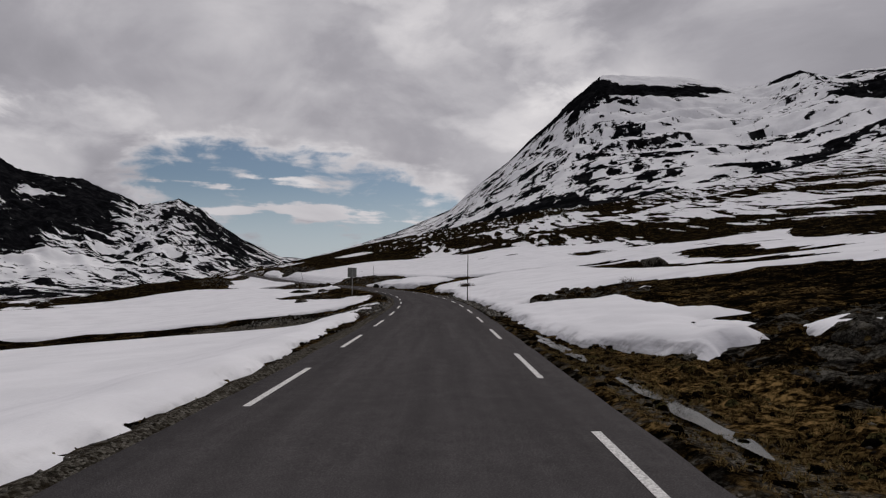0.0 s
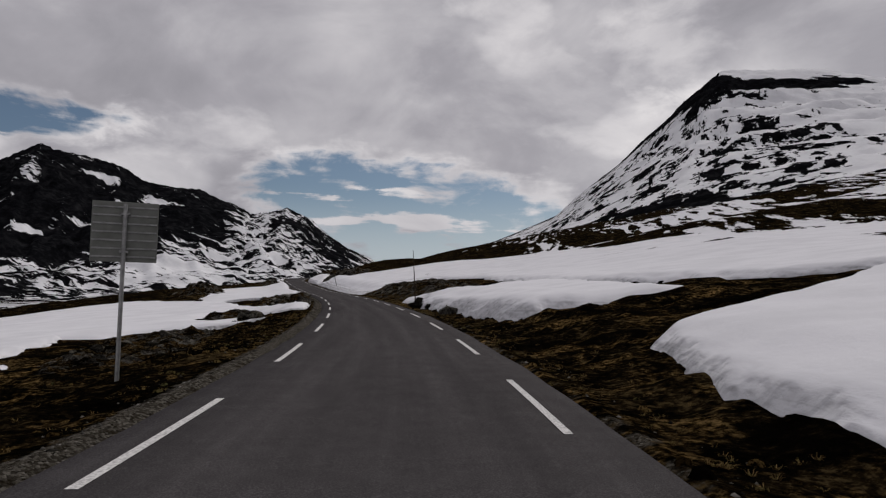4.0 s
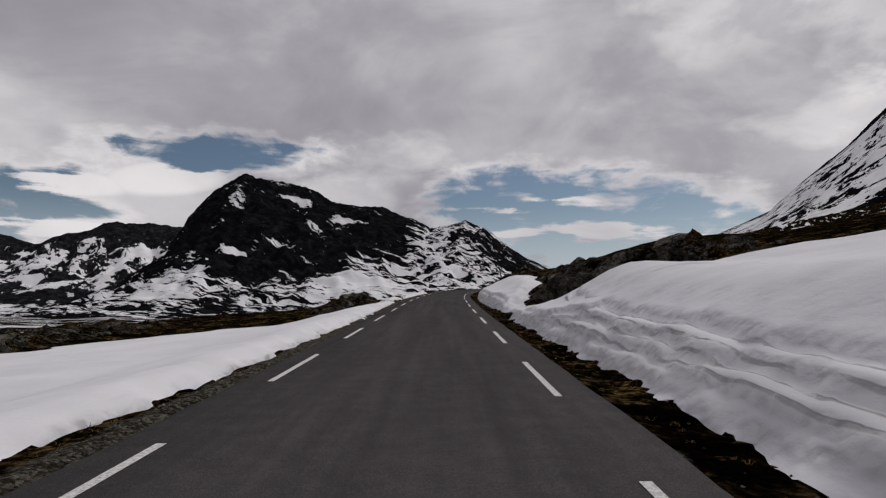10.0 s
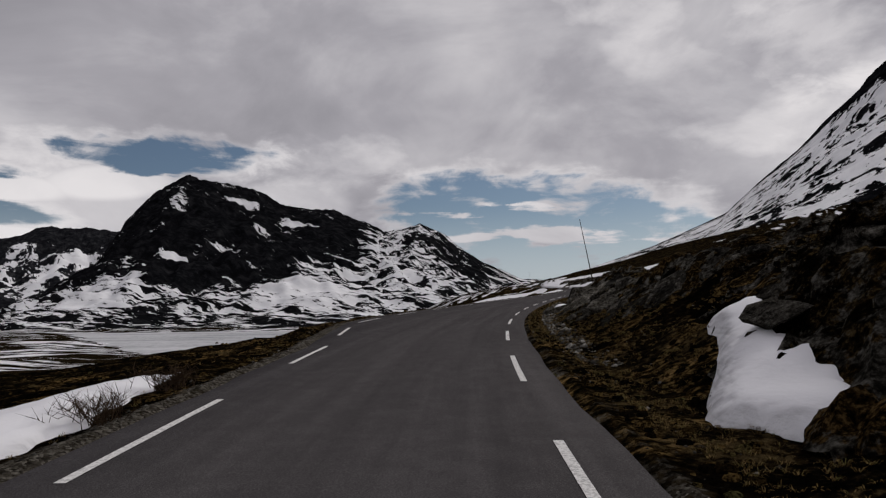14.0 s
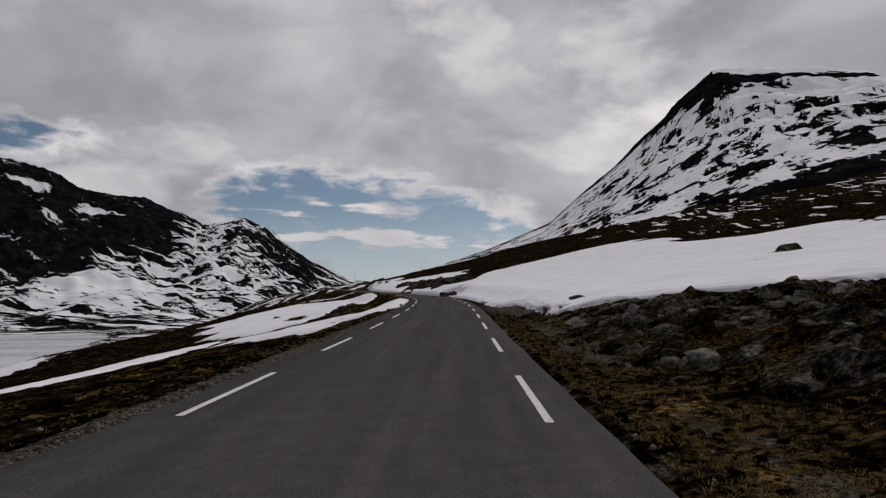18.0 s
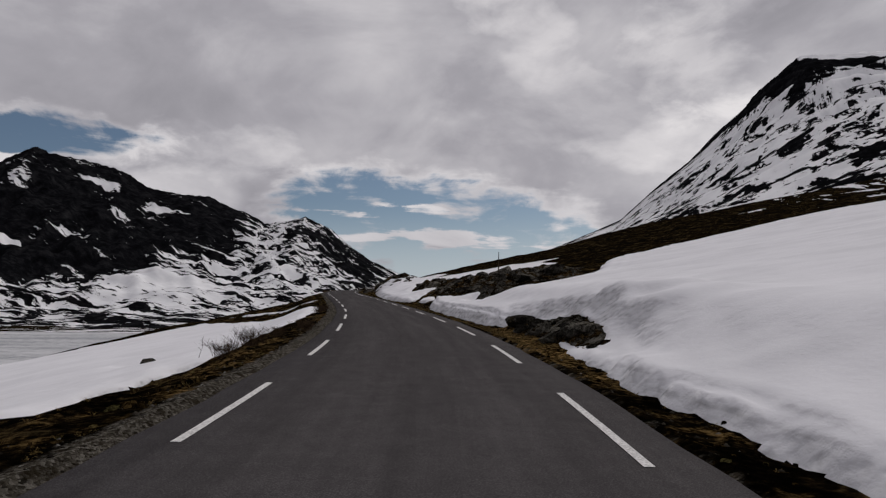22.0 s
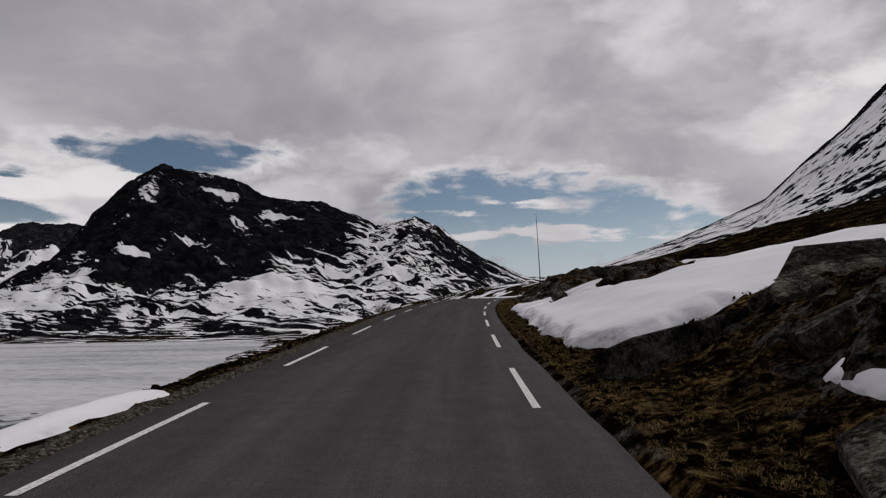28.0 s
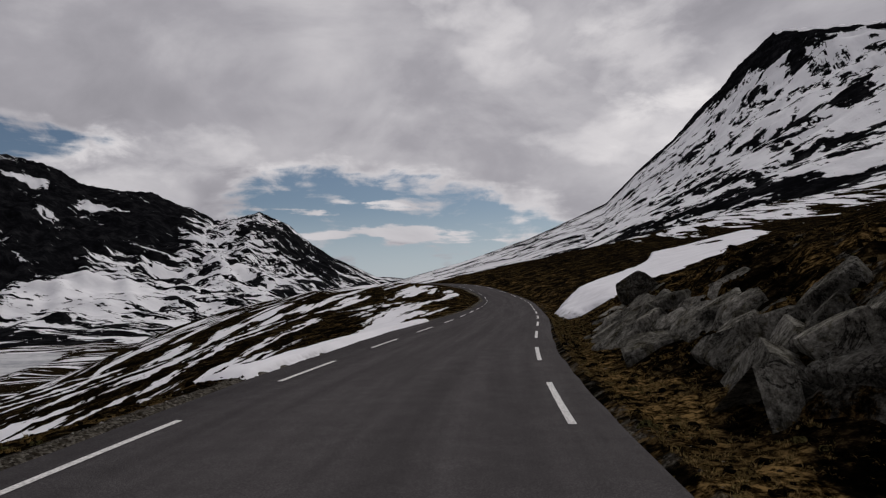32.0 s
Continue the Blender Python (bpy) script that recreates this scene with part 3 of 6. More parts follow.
# swells in the ground: s, u, height, half-length along and across the road
SWELLS = [(8, 9, 0.5, 9, 4), (130, 8, 0.3, 14, 4.5), (141, 5.8, 0.1, 3, 2.0), (206, 11, 0.8, 9, 6), (228, 12, 0.6, 10, 5), (262, 9, 0.7, 14, 4.5), (283, 8.5, 0.5, 10, 3.5),
          (308, 8.5, 0.2, 12, 4), (330, 10, 0.15, 10, 5), (401, 5.6, 0.5, 4, 2.0), (418.6, 6.4, 0.45, 2.2, 1.4), (433, 11, 0.6, 9, 5), (448, 8, 0.6, 4, 2.5), (478, 8, 1.2, 11, 4),
          (505, 9, 0.7, 5, 2.5), (527, 8.5, 0.6, 9, 4.5), (548, 9, 0.6, 12, 4), (560, 7.6, 0.9, 11, 3.2),
          (116, -3.9, 0.3, 7, 1.1), (178, -17, 1.6, 8, 4), (203, -18.5, 0.6, 15, 3), (218.5, -6.2, 0.6, 6, 2.4), (390, -9, 0.8, 6, 4)]


def land(s, u, fine=1.0):
    """World x, y, z of the ground at road coordinates; fine=0 leaves out its small bumps."""
    x, y, z0 = place(s, u)
    h, a = base_height(s, u)
    for ss, uu, hh, ls, lu in SWELLS:
        q = ((s - ss) / ls) ** 2 + ((u - uu) / lu) ** 2
        h = h + hh * np.exp(-q * 1.4) * (1 + 0.25 * wob(x, y, 2.2, 9))
    rough = ramp01(a, 2.7, 4.5)
    h = h + rough * (fine * (0.06 * wob(x, y, 1.1, 1) + 0.08 * wob(x, y, 3.1, 4) + 0.12 * wob(x, y, 9.0, 2) * ramp01(a, 4, 10)) + 0.7 * wob(x, y, 60.0, 3) * ramp01(a, 14, 45))
    h = np.where(a < 2.75, -0.09, h - 0.07 * ramp01(a, 2.6, 3.1))
    z = z0 + h
    # valley floor and lake bed on the left
    floor = LAKE_Z + 3.5 + 2.2 * wob(x, y, 130.0, 5)
    lake = ramp01(y, 640, 700) * ramp01(-x - 0.14 * np.clip(y - 850, 0, 600), 70, 105) * (1 - ramp01(y, 1330, 1400))
    lake = lake * ramp01(x + 274 + 0.695 * (y - 869), -25, 20)
    floor = floor * (1 - lake) + (LAKE_Z - 3) * lake
    z = np.where(u < -20, np.maximum(z, floor), z)
    far = ramp01(s, 680, 1050) * ramp01(u, -45, 10)
    z = z * (1 - far) + (np.minimum(z, 20.0) * 0.4 - 8) * far
    return x, y, z


def sheet(name, X, Y, Z, mat, smooth=True, cover=None, keep=None, stony=None, drift=None, layer=None, run=None, rise=None, grassy=None, valley=None):
    """A mesh from a grid of points; keep masks its faces."""
    n, m = X.shape
    me = bpy.data.meshes.new(name)
    idx = np.arange(n * m).reshape(n, m)
    q = np.stack([idx[:-1, :-1], idx[:-1, 1:], idx[1:, 1:], idx[1:, :-1]], -1).reshape(-1, 4)
    if keep is not None:
        q = q[keep.reshape(-1)]
    co = np.stack([X, Y, Z], -1).reshape(-1, 3)
    used = np.unique(q)
    back = np.full(n * m, -1)
    back[used] = np.arange(len(used))
    co, q = co[used], back[q]
    me.vertices.add(len(co))
    me.vertices.foreach_set("co", co.ravel().astype(np.float32))
    me.loops.add(q.size)
    me.loops.foreach_set("vertex_index", q.ravel().astype(np.int32))
    me.polygons.add(len(q))
    me.polygons.foreach_set("loop_start", np.arange(0, q.size, 4, dtype=np.int32))
    me.polygons.foreach_set("use_smooth", np.full(len(q), smooth))
    me.update(calc_edges=True)
    if cover is not None:
        at = me.attributes.new("cover", "FLOAT", "POINT")
        at.data.foreach_set("value", cover.reshape(-1)[used].astype(np.float32))
    for key, val in (("stony", stony), ("drift", drift), ("layer", layer), ("run", run), ("rise", rise), ("grassy", grassy), ("valley", valley)):
        if val is not None:
            at = me.attributes.new(key, "FLOAT", "POINT")
            at.data.foreach_set("value", val.reshape(-1)[used].astype(np.float32))
    me.materials.append(mat)
    return me


def side_lines():
    near = [2.35, 2.55, 2.75, 2.95, 3.15, 3.4, 3.7, 4.0, 4.35, 4.7, 5.1, 5.5, 6.0, 6.5, 7.1, 7.7, 8.4, 9.2, 10.2, 11.5, 13, 15, 17, 19.5, 22, 25, 28.5, 32, 36, 41, 47, 53, 60]
    far = list(np.geomspace(66, 900, 34)) + [1300, 2000, 3200, 5000]
    return np.array([-v for v in reversed(near + far)] + near + far)


# thick ochre grass: s, u, half-lengths
OCHRE = [(522, 3.9, 15, 1.3), (552, 3.3, 14, 0.55), (112, 3.3, 9, 0.7), (402, 3.3, 10, 0.7), (300, 3.6, 30, 0.9), (6, 5, 10, 2.5)]
# stony ground: s, u, half-lengths
STONY = [(272, 3.65, 13, 0.35), (128, -3.4, 14, 0.9), (40, -6.5, 9, 5.0), (38, -12, 8, 4.0), (356, 3.9, 7, 1.6), (350, 4.6, 4, 1.2), (335, 4.0, 10, 0.6), (290, 3.7, 15, 0.45), (312, 3.8, 15, 0.5), (8, 3.25, 8, 0.5), (48, 3.2, 14, 0.6), (62, 3.4, 8, 0.6)]


def make_ground():
    u = side_lines()
    s = np.concatenate([np.arange(-60, 640, 0.7), np.geomspace(640, 4600, 90)])
    s = np.concatenate([[-2500, -900, -400, -200, -120], s])
    S, U = np.meshgrid(s, u, indexing="ij")
    U = U - np.where(U < 0, wider(S) * (1 - ramp01(-U, 8, 20)), 0)
    X, Y, Z = land(S, U)
    a = np.abs(U)
    cover = np.where(U > 0, -0.9 + 1.35 * ramp01(a, 26, 60) + 0.15 * ramp01(a, 60, 120) - 0.4 * ramp01(S, 370, 440), -1.0 + 1.24 * ramp01(a, 28, 50))
    lee = np.where(U < 0, ramp01(S, 538, 556), ramp01(S, 570, 590)) * ramp01(a - np.where(U < 0, wider(S), 0), 3, 6)
    cover = cover + np.where(U < 0, 1.34 - 1.26 * ramp01(a, 28, 50), 0.95 - 0.6 * ramp01(a, 26, 60)) * lee
    for c0, tilt, wide, deep in ((74, 0.05, 5, 0.8), (104, -0.06, 6, 0.7), (148, 0.08, 8, 0.6), (205, -0.05, 11, 0.6)):
        cover = cover - deep * np.exp(-((U - c0 - tilt * S + 4 * wob(S, U, 90.0, int(c0))) / wide) ** 2) * (S < 420)
    drift = np.where(U < 0, 0.12 + 0.88 * np.maximum(lee, 0.6 * ramp01(a, 60, 120)), 0.12 + 0.6 * np.maximum(ramp01(a, 50, 80), lee))
    stony = np.where(U < 0, 0.8 * (1 - ramp01(a - wider(S), 2.8, 3.2)), 0.4 * (1 - ramp01(a, 2.6, 3.3)))
    for ss, uu, ls, lu in STONY:
        stony = np.maximum(stony, 1.2 - np.sqrt(((S - ss) / ls) ** 2 + ((U - uu) / lu) ** 2))
    grassy = 1 - 0.85 * ramp01(a, 9, 26)
    for ss, uu, ls, lu in OCHRE:
        grassy = grassy + 0.95 * np.clip(1.5 - 1.5 * (((S - ss) / ls) ** 2 + ((U - uu) / lu) ** 2), 0, 1)
    ob = new("ground", sheet("ground", X, Y, Z, GROUND, cover=cover, stony=np.clip(stony, 0, 1), drift=drift, grassy=grassy, valley=ramp01(-U, 45, 80)))
    tagged(ob, "dark heath and moss with old snow lying in the hollows", "ground", kind="structure")


def make_road():
    s = np.arange(-60, 760, 1.0)
    u = np.array([-2.56, -2.45, -1.4, 0, 1.4, 2.54, 2.66])
    S, U = np.meshgrid(s, u, indexing="ij")
    U = U + np.where(np.abs(U) > 2, 0.03 * wob(S, U, 9.0, 8) + 0.02 * wob(S, U, 1.7, 9), 0) - np.where(U < -2, wider(S), 0) + np.where(U > 2, wider_right(S), 0)
    X, Y, Z0 = place(S, U)
    edge = np.abs(u) > 2.55
    Z = Z0 + np.where(edge[None, :], -0.2, 0.0)
    ob = new("road", sheet("road", X, Y, Z, ASPHALT, run=S, rise=U))
    tagged(ob, "worn dark grey asphalt of a narrow mountain road", "road", kind="structure")
    return ob


def m_tar(N, co, b):
    n = N.noise(co, 60.0, 4)
    N.link(N.ramp(n, [(0.3, (0.024, 0.022, 0.021)), (0.7, (0.05, 0.046, 0.043))]), b.inputs["Base Color"])


TAR = material("crack_filling", m_tar)


def road_crack(s0, s1, u0, width, seed):
    """A wandering seam in the asphalt that thins out at its ends."""
    s = np.arange(s0, s1, 0.2)
    S, V = np.meshgrid(s, np.array([-0.5, 0.5]), indexing="ij")
    w = width * np.clip(np.minimum(S - s0, s1 - S) / 3.0, 0.05, 1) * (0.7 + 0.5 * np.abs(wob(S, 0 * S, 1.3, seed)))
    X, Y, Z = place(S, u0 + 0.05 * wob(S, 0 * S, 4.0, seed + 1) + 0.02 * wob(S, 0 * S, 0.8, seed + 2) + V * w)
    ob = new("crack", sheet("crack", X, Y, Z + 0.003, TAR))
    ob.parent = road


make_ground()
road = make_road()

# ---- road marking: dashes of 3.65 m, each line with its own rhythm ----
LINE_U, LINE_W, DASH, PERIOD = 2.0, 0.1, 3.6, 7.3
PHASE_L = np.array([(10, 0.6), (62, 0.8), (113, 1.7), (141, 2.2), (165, 2.4), (238, 2.6), (256, 3.1), (275, 2.8), (325, 1.8), (342, 1.9), (372, 2.85), (392, 3.05), (409, 2.4), (438, 0.8), (485, 0.45), (520, 0.5), (553, 0.2)])
PHASE_R = np.array([(10, 3.0), (60, 3.0), (113, 1.95), (140, 1.6), (168, 1.4), (236, 0.45), (254, 0.6), (273, 0.8), (325, 1.7), (343, 2.0), (372, 2.9), (392, 2.2), (408, 1.0), (438, -2.0), (487, -3.75), (520, -3.95), (553, -3.8)])


def make_dashes():
    for side, ph in ((-1, PHASE_L), (1, PHASE_R)):
        for k in range(-8, 95):
            s0 = k * PERIOD
            s0 += float(np.interp(s0, ph[:, 0], ph[:, 1]))
            s = np.linspace(s0, s0 + DASH, 7)
            S, U = np.meshgrid(s, np.array([-LINE_W / 2, LINE_W / 2]), indexing="ij")
            U = U + side * LINE_U - (np.where(S > 540, np.minimum(wider(S), 0.92), wider(S)) if side < 0 else -wider_right(S))
            X, Y, Z = place(S, U)
            ob = new("edge_line", sheet("edge_line", X, Y, Z + 0.006, PAINT))
            ob.parent = road


make_dashes()

for s0, s1, u0, w, k in ((152, 180, -0.22, 0.013, 3), (398, 415, -0.27, 0.015, 5)):
    road_crack(s0, s1, u0, w, k)

# ---- mountains ----


def ridge_grid(ridge, foot, rows, cols, bend, rough, seed):
    """Points of a mountain side from a foot line (b = 0) up to a ridge line (b = 1), falling away behind."""
    R, Fo = np.array(ridge, float), np.array(foot, float)
    q = np.linspace(0, 1, cols)
    tr, tf = np.linspace(0, 1, len(R)), np.linspace(0, 1, len(Fo))
    rx, ry, rz = (np.interp(q, tr, R[:, k]) for k in range(3))
    fx, fy, fz = (np.interp(q, tf, Fo[:, k]) for k in range(3))
    b = np.concatenate([np.linspace(0, 1, rows), [1.02, 1.15, 1.4]])[None, :]
    bb = np.clip(b, 0, 1)
    X = fx[:, None] + (rx - fx)[:, None] * b
    Y = fy[:, None] + (ry - fy)[:, None] * b
    Z = fz[:, None] + (rz - fz)[:, None] * bb ** bend
    size = (rz - fz)[:, None]
    amp = rough * size * np.clip(bb * 1.3, 0, 1) * np.sin(np.pi * np.clip(bb, 0.02, 0.96)) ** 0.7
    Z = Z + amp * (0.06 * wob(X, Y, 420.0, seed) + 0.03 * wob(X, Y, 160.0, seed + 1) + 0.016 * wob(X, Y, 60.0, seed + 2))
    Z = Z + rough * size * bb ** 3 * (0.004 * wob(X, Y, 45.0, seed + 3) + 0.003 * np.abs(wob(X, Y, 26.0, seed + 4)))
    Z = Z - np.where(b > 1, (b - 1) * size * 1.2, 0)
    return X, Y, Z, q[:, None] + 0 * b, b + 0 * X


def ridge_mountain(name, mat, label, ridge, foot, profile, patches=(), rows=110, cols=360, bend=1.5, rough=1.0, seed=1, bow=0.0):
    """profile: snow cover by height (b, cover); patches: q, b, half-widths, added cover."""
    X, Y, Z, q, b = ridge_grid(ridge, foot, rows, cols, bend, rough, seed)
    pr = np.array(profile, float)
    cover = np.interp(b, pr[:, 0], pr[:, 1])
    for q0, b0, wq, wb, v in patches:
        cover = cover + v * np.exp(-(((q - q0) / wq) ** 2 + ((b - b0) / wb) ** 2) ** 1.5)
    ob = new(name, sheet(name, X, Y, Z, mat, cover=cover, run=q, rise=b - bow * (q - 0.5) ** 2))
    return tagged(ob, label, "mountain")


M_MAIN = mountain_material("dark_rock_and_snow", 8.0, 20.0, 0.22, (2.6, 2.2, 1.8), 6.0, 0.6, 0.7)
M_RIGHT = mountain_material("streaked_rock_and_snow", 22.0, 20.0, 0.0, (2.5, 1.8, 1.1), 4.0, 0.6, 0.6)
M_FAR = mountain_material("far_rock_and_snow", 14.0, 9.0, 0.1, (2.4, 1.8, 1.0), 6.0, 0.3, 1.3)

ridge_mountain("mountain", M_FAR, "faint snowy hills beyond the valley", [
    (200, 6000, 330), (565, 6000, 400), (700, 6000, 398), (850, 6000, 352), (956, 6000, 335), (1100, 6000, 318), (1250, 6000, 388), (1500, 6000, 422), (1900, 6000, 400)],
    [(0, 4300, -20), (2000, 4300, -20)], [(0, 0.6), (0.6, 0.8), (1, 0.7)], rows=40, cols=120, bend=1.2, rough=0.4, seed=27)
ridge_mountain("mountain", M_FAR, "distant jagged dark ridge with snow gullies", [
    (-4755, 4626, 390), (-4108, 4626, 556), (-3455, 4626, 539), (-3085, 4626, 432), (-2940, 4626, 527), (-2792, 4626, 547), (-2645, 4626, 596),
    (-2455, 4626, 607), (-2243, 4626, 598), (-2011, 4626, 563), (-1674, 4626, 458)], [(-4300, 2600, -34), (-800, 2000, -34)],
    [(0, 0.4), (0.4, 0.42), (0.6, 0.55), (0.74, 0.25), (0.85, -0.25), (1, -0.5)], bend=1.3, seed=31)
ridge_mountain("mountain", M_MAIN, "dark domed rock mountain with snow patches above the lake", [
    (-1460, 2900, 60), (-1319, 2900, 133), (-1224, 2900, 347), (-1196, 2900, 436), (-1113, 2900, 517), (-979, 2900, 592), (-819, 2900, 555), (-666, 2900, 507), (-564, 2900, 451),
    (-362, 2900, 434), (-175, 2900, 358), (-64, 2900, 252)], [(-1150, 1290, -28), (0, 1290, -28)],
    [(0, 0.2), (0.2, 0.32), (0.34, 0.54), (0.44, 0.42), (0.54, -0.12), (0.75, -0.2), (1, -0.12)],
    [(0.455, 0.86, 0.025, 0.05, 0.9), (0.595, 0.93, 0.06, 0.016, 1.4), (0.5, 0.575, 0.05, 0.022, 1.1), (0.735, 0.89, 0.04, 0.022, 1.0), (0.67, 0.807, 0.045, 0.014, 1.0), (0.58, 0.67, 0.05, 0.015, 0.8),
     (0.43, 0.725, 0.02, 0.02, 0.5), (0.41, 0.38, 0.06, 0.12, 0.5), (0.53, 0.48, 0.06, 0.05, -0.8), (0.82, 0.62, 0.06, 0.1, 0.5), (0.92, 0.8, 0.055, 0.22, 0.7), (0.78, 0.43, 0.06, 0.08, 0.4), (0.86, 0.5, 0.1, 0.2, 0.35)],
    bend=1.9, seed=41)
ridge_mountain("mountain", M_MAIN, "small rocky peak with snow gullies closing the valley", [
    (-469, 2945, 233), (-317, 2945, 309), (-141, 2945, 353), (-65, 2945, 368), (-2, 2945, 380), (84, 2945, 344), (183, 2945, 268), (270, 2945, 210), (429, 2945, 142), (673, 2945, 117),
    (1000, 2945, 105)], [(-480, 1350, -28), (480, 1500, -28)],
    [(0, 0.3), (0.2, 0.4), (0.4, 0.58), (0.6, 0.56), (0.85, 0.5), (1, 0.4)],
    [(0.44, 0.9, 0.08, 0.12, -0.2), (0.58, 0.9, 0.09, 0.25, -0.35), (0.2, 0.37, 0.06, 0.12, 0.4), (0.7, 0.7, 0.1, 0.3, -0.3)], bend=1.7, seed=51)
ridge_mountain("mountain", M_RIGHT, "steep mountainside with rock bands and long snow streaks", [
    (140, 2010, 35), (299, 2000, 72), (486, 1963, 124), (636, 1907, 175), (804, 1843, 252), (944, 1922, 355), (1086, 1982, 455), (1285, 2073, 609), (1457, 2174, 744), (1656, 2252, 900),
    (1740, 2294, 955), (1822, 2229, 945), (1923, 2029, 884), (1985, 1796, 781), (2004, 1683, 761), (2033, 1553, 779), (2039, 1443, 723), (2024, 1251, 692), (1841, 836, 569), (1780, 350, 560)],
    [(130, 1300, 6), (155, 950, 14), (180, 715, 24), (155, 535, 21), (145, 355, 17), (130, 180, 12), (120, 0, 9), (120, -180, 7), (120, -350, 7)], 
    [(0, -0.1), (0.05, 0.0), (0.11, 0.3), (0.18, 0.54), (0.5, 0.64), (0.8, 0.66), (1, 0.66)],
    [(0.485, 0.84, 0.04, 0.2, -1.9), (0.525, 0.83, 0.04, 0.11, -1.3), (0.42, 0.95, 0.05, 0.1, -1.6), (0.57, 0.985, 0.045, 0.03, 1.6), (0.595, 0.79, 0.06, 0.05, -1.5), (0.6, 0.95, 0.1, 0.07, 1.3), (0.65, 0.91, 0.03, 0.06, -1.6), (0.55, 0.8, 0.07, 0.06, 0.7), (0.7, 0.85, 0.05, 0.08, 0.5), (0.786, 0.985, 0.028, 0.04, -2.2), (0.3, 1.0, 0.16, 0.06, -0.7), (0.24, 0.14, 0.14, 0.11, -0.35), (0.7, 0.55, 0.1, 0.25, 0.2), (0.84, 0.65, 0.05, 0.12, -0.8)],
    cols=560, rows=150, bend=1.25, rough=0.35, seed=61, bow=1.3)


def make_lake():
    x = np.linspace(-3000, -30, 40)
    y = np.linspace(560, 1420, 30)
    X, Y = np.meshgrid(x, y, indexing="ij")
    ob = new("lake", sheet("lake", X, Y, X * 0 + LAKE_Z, ICE))
    tagged(ob, "frozen mountain lake with grey melting ice", "lake", kind="structure")


make_lake()

# ---- snow fields beside the road ----
V_LINES = np.array([-0.35, -0.12, 0.0, 0.1, 0.2, 0.28, 0.36, 0.45, 0.55, 0.66, 0.78, 0.9, 1.0, 1.1, 1.2, 1.32, 1.45, 1.6, 1.75, 1.9, 2.05, 2.2, 2.4, 2.6, 2.8, 3.2, 3.6, 4.5, 5.6, 7, 8.8, 11, 14, 18, 23, 29, 37, 47, 60, 75])

# bare patches that break the snow: s, u, half-lengths along and across
BARE = [(106.5, -6.3, 1.8, 1.5), (115, -8.6, 5, 1.7), (66, 45, 17, 5), (102, 51, 22, 2.2), (140, 38, 16, 1.8), (120, 58, 12, 1.2), (14, 12.5, 6, 6), (36, 8.5, 3.2, 3.4), (41, 13.5, 4.0, 3.6), (58, 29, 24, 3.0), (72, 7.4, 1.7, 1.5), (64, 26, 1.6, 1.2), (26, 17.5, 13, 8), (130, 8, 16, 4.3), (141, 5.8, 3.2, 2.2), (162, 16.0, 6, 1.2),
        (206, 10.5, 8.5, 5.6), (228, 13, 9, 5.0), (243, 9, 5, 3), (402, 4.2, 3.6, 0.7), (418.4, 6.3, 2.0, 1.1), (433, 11.5, 9, 6), (446, 10.9, 6.6, 5.3), (387, 42.5, 2.2, 1.6), (347.5, 7.2, 0.9, 0.5),
        (365, 26, 2.2, 1.0), (508, 5.6, 1.3, 0.7), (505, 8.6, 3.0, 1.8), (515, 12, 4, 2.0), (83, -11.5, 1.5, 0.8), (90, -10.4, 3.0, 1.5), (118, -3.9, 5.5, 0.8), (178, -17, 8, 3.4), (391, -10.5, 7, 1.7),
        (412, -10, 1.0, 0.6), (405, -16, 5, 1.0), (98, -12, 7, 2), (172.5, -3.3, 1.6, 0.8), (232, -17, 8, 4), (366, -9, 5, 0.9)]


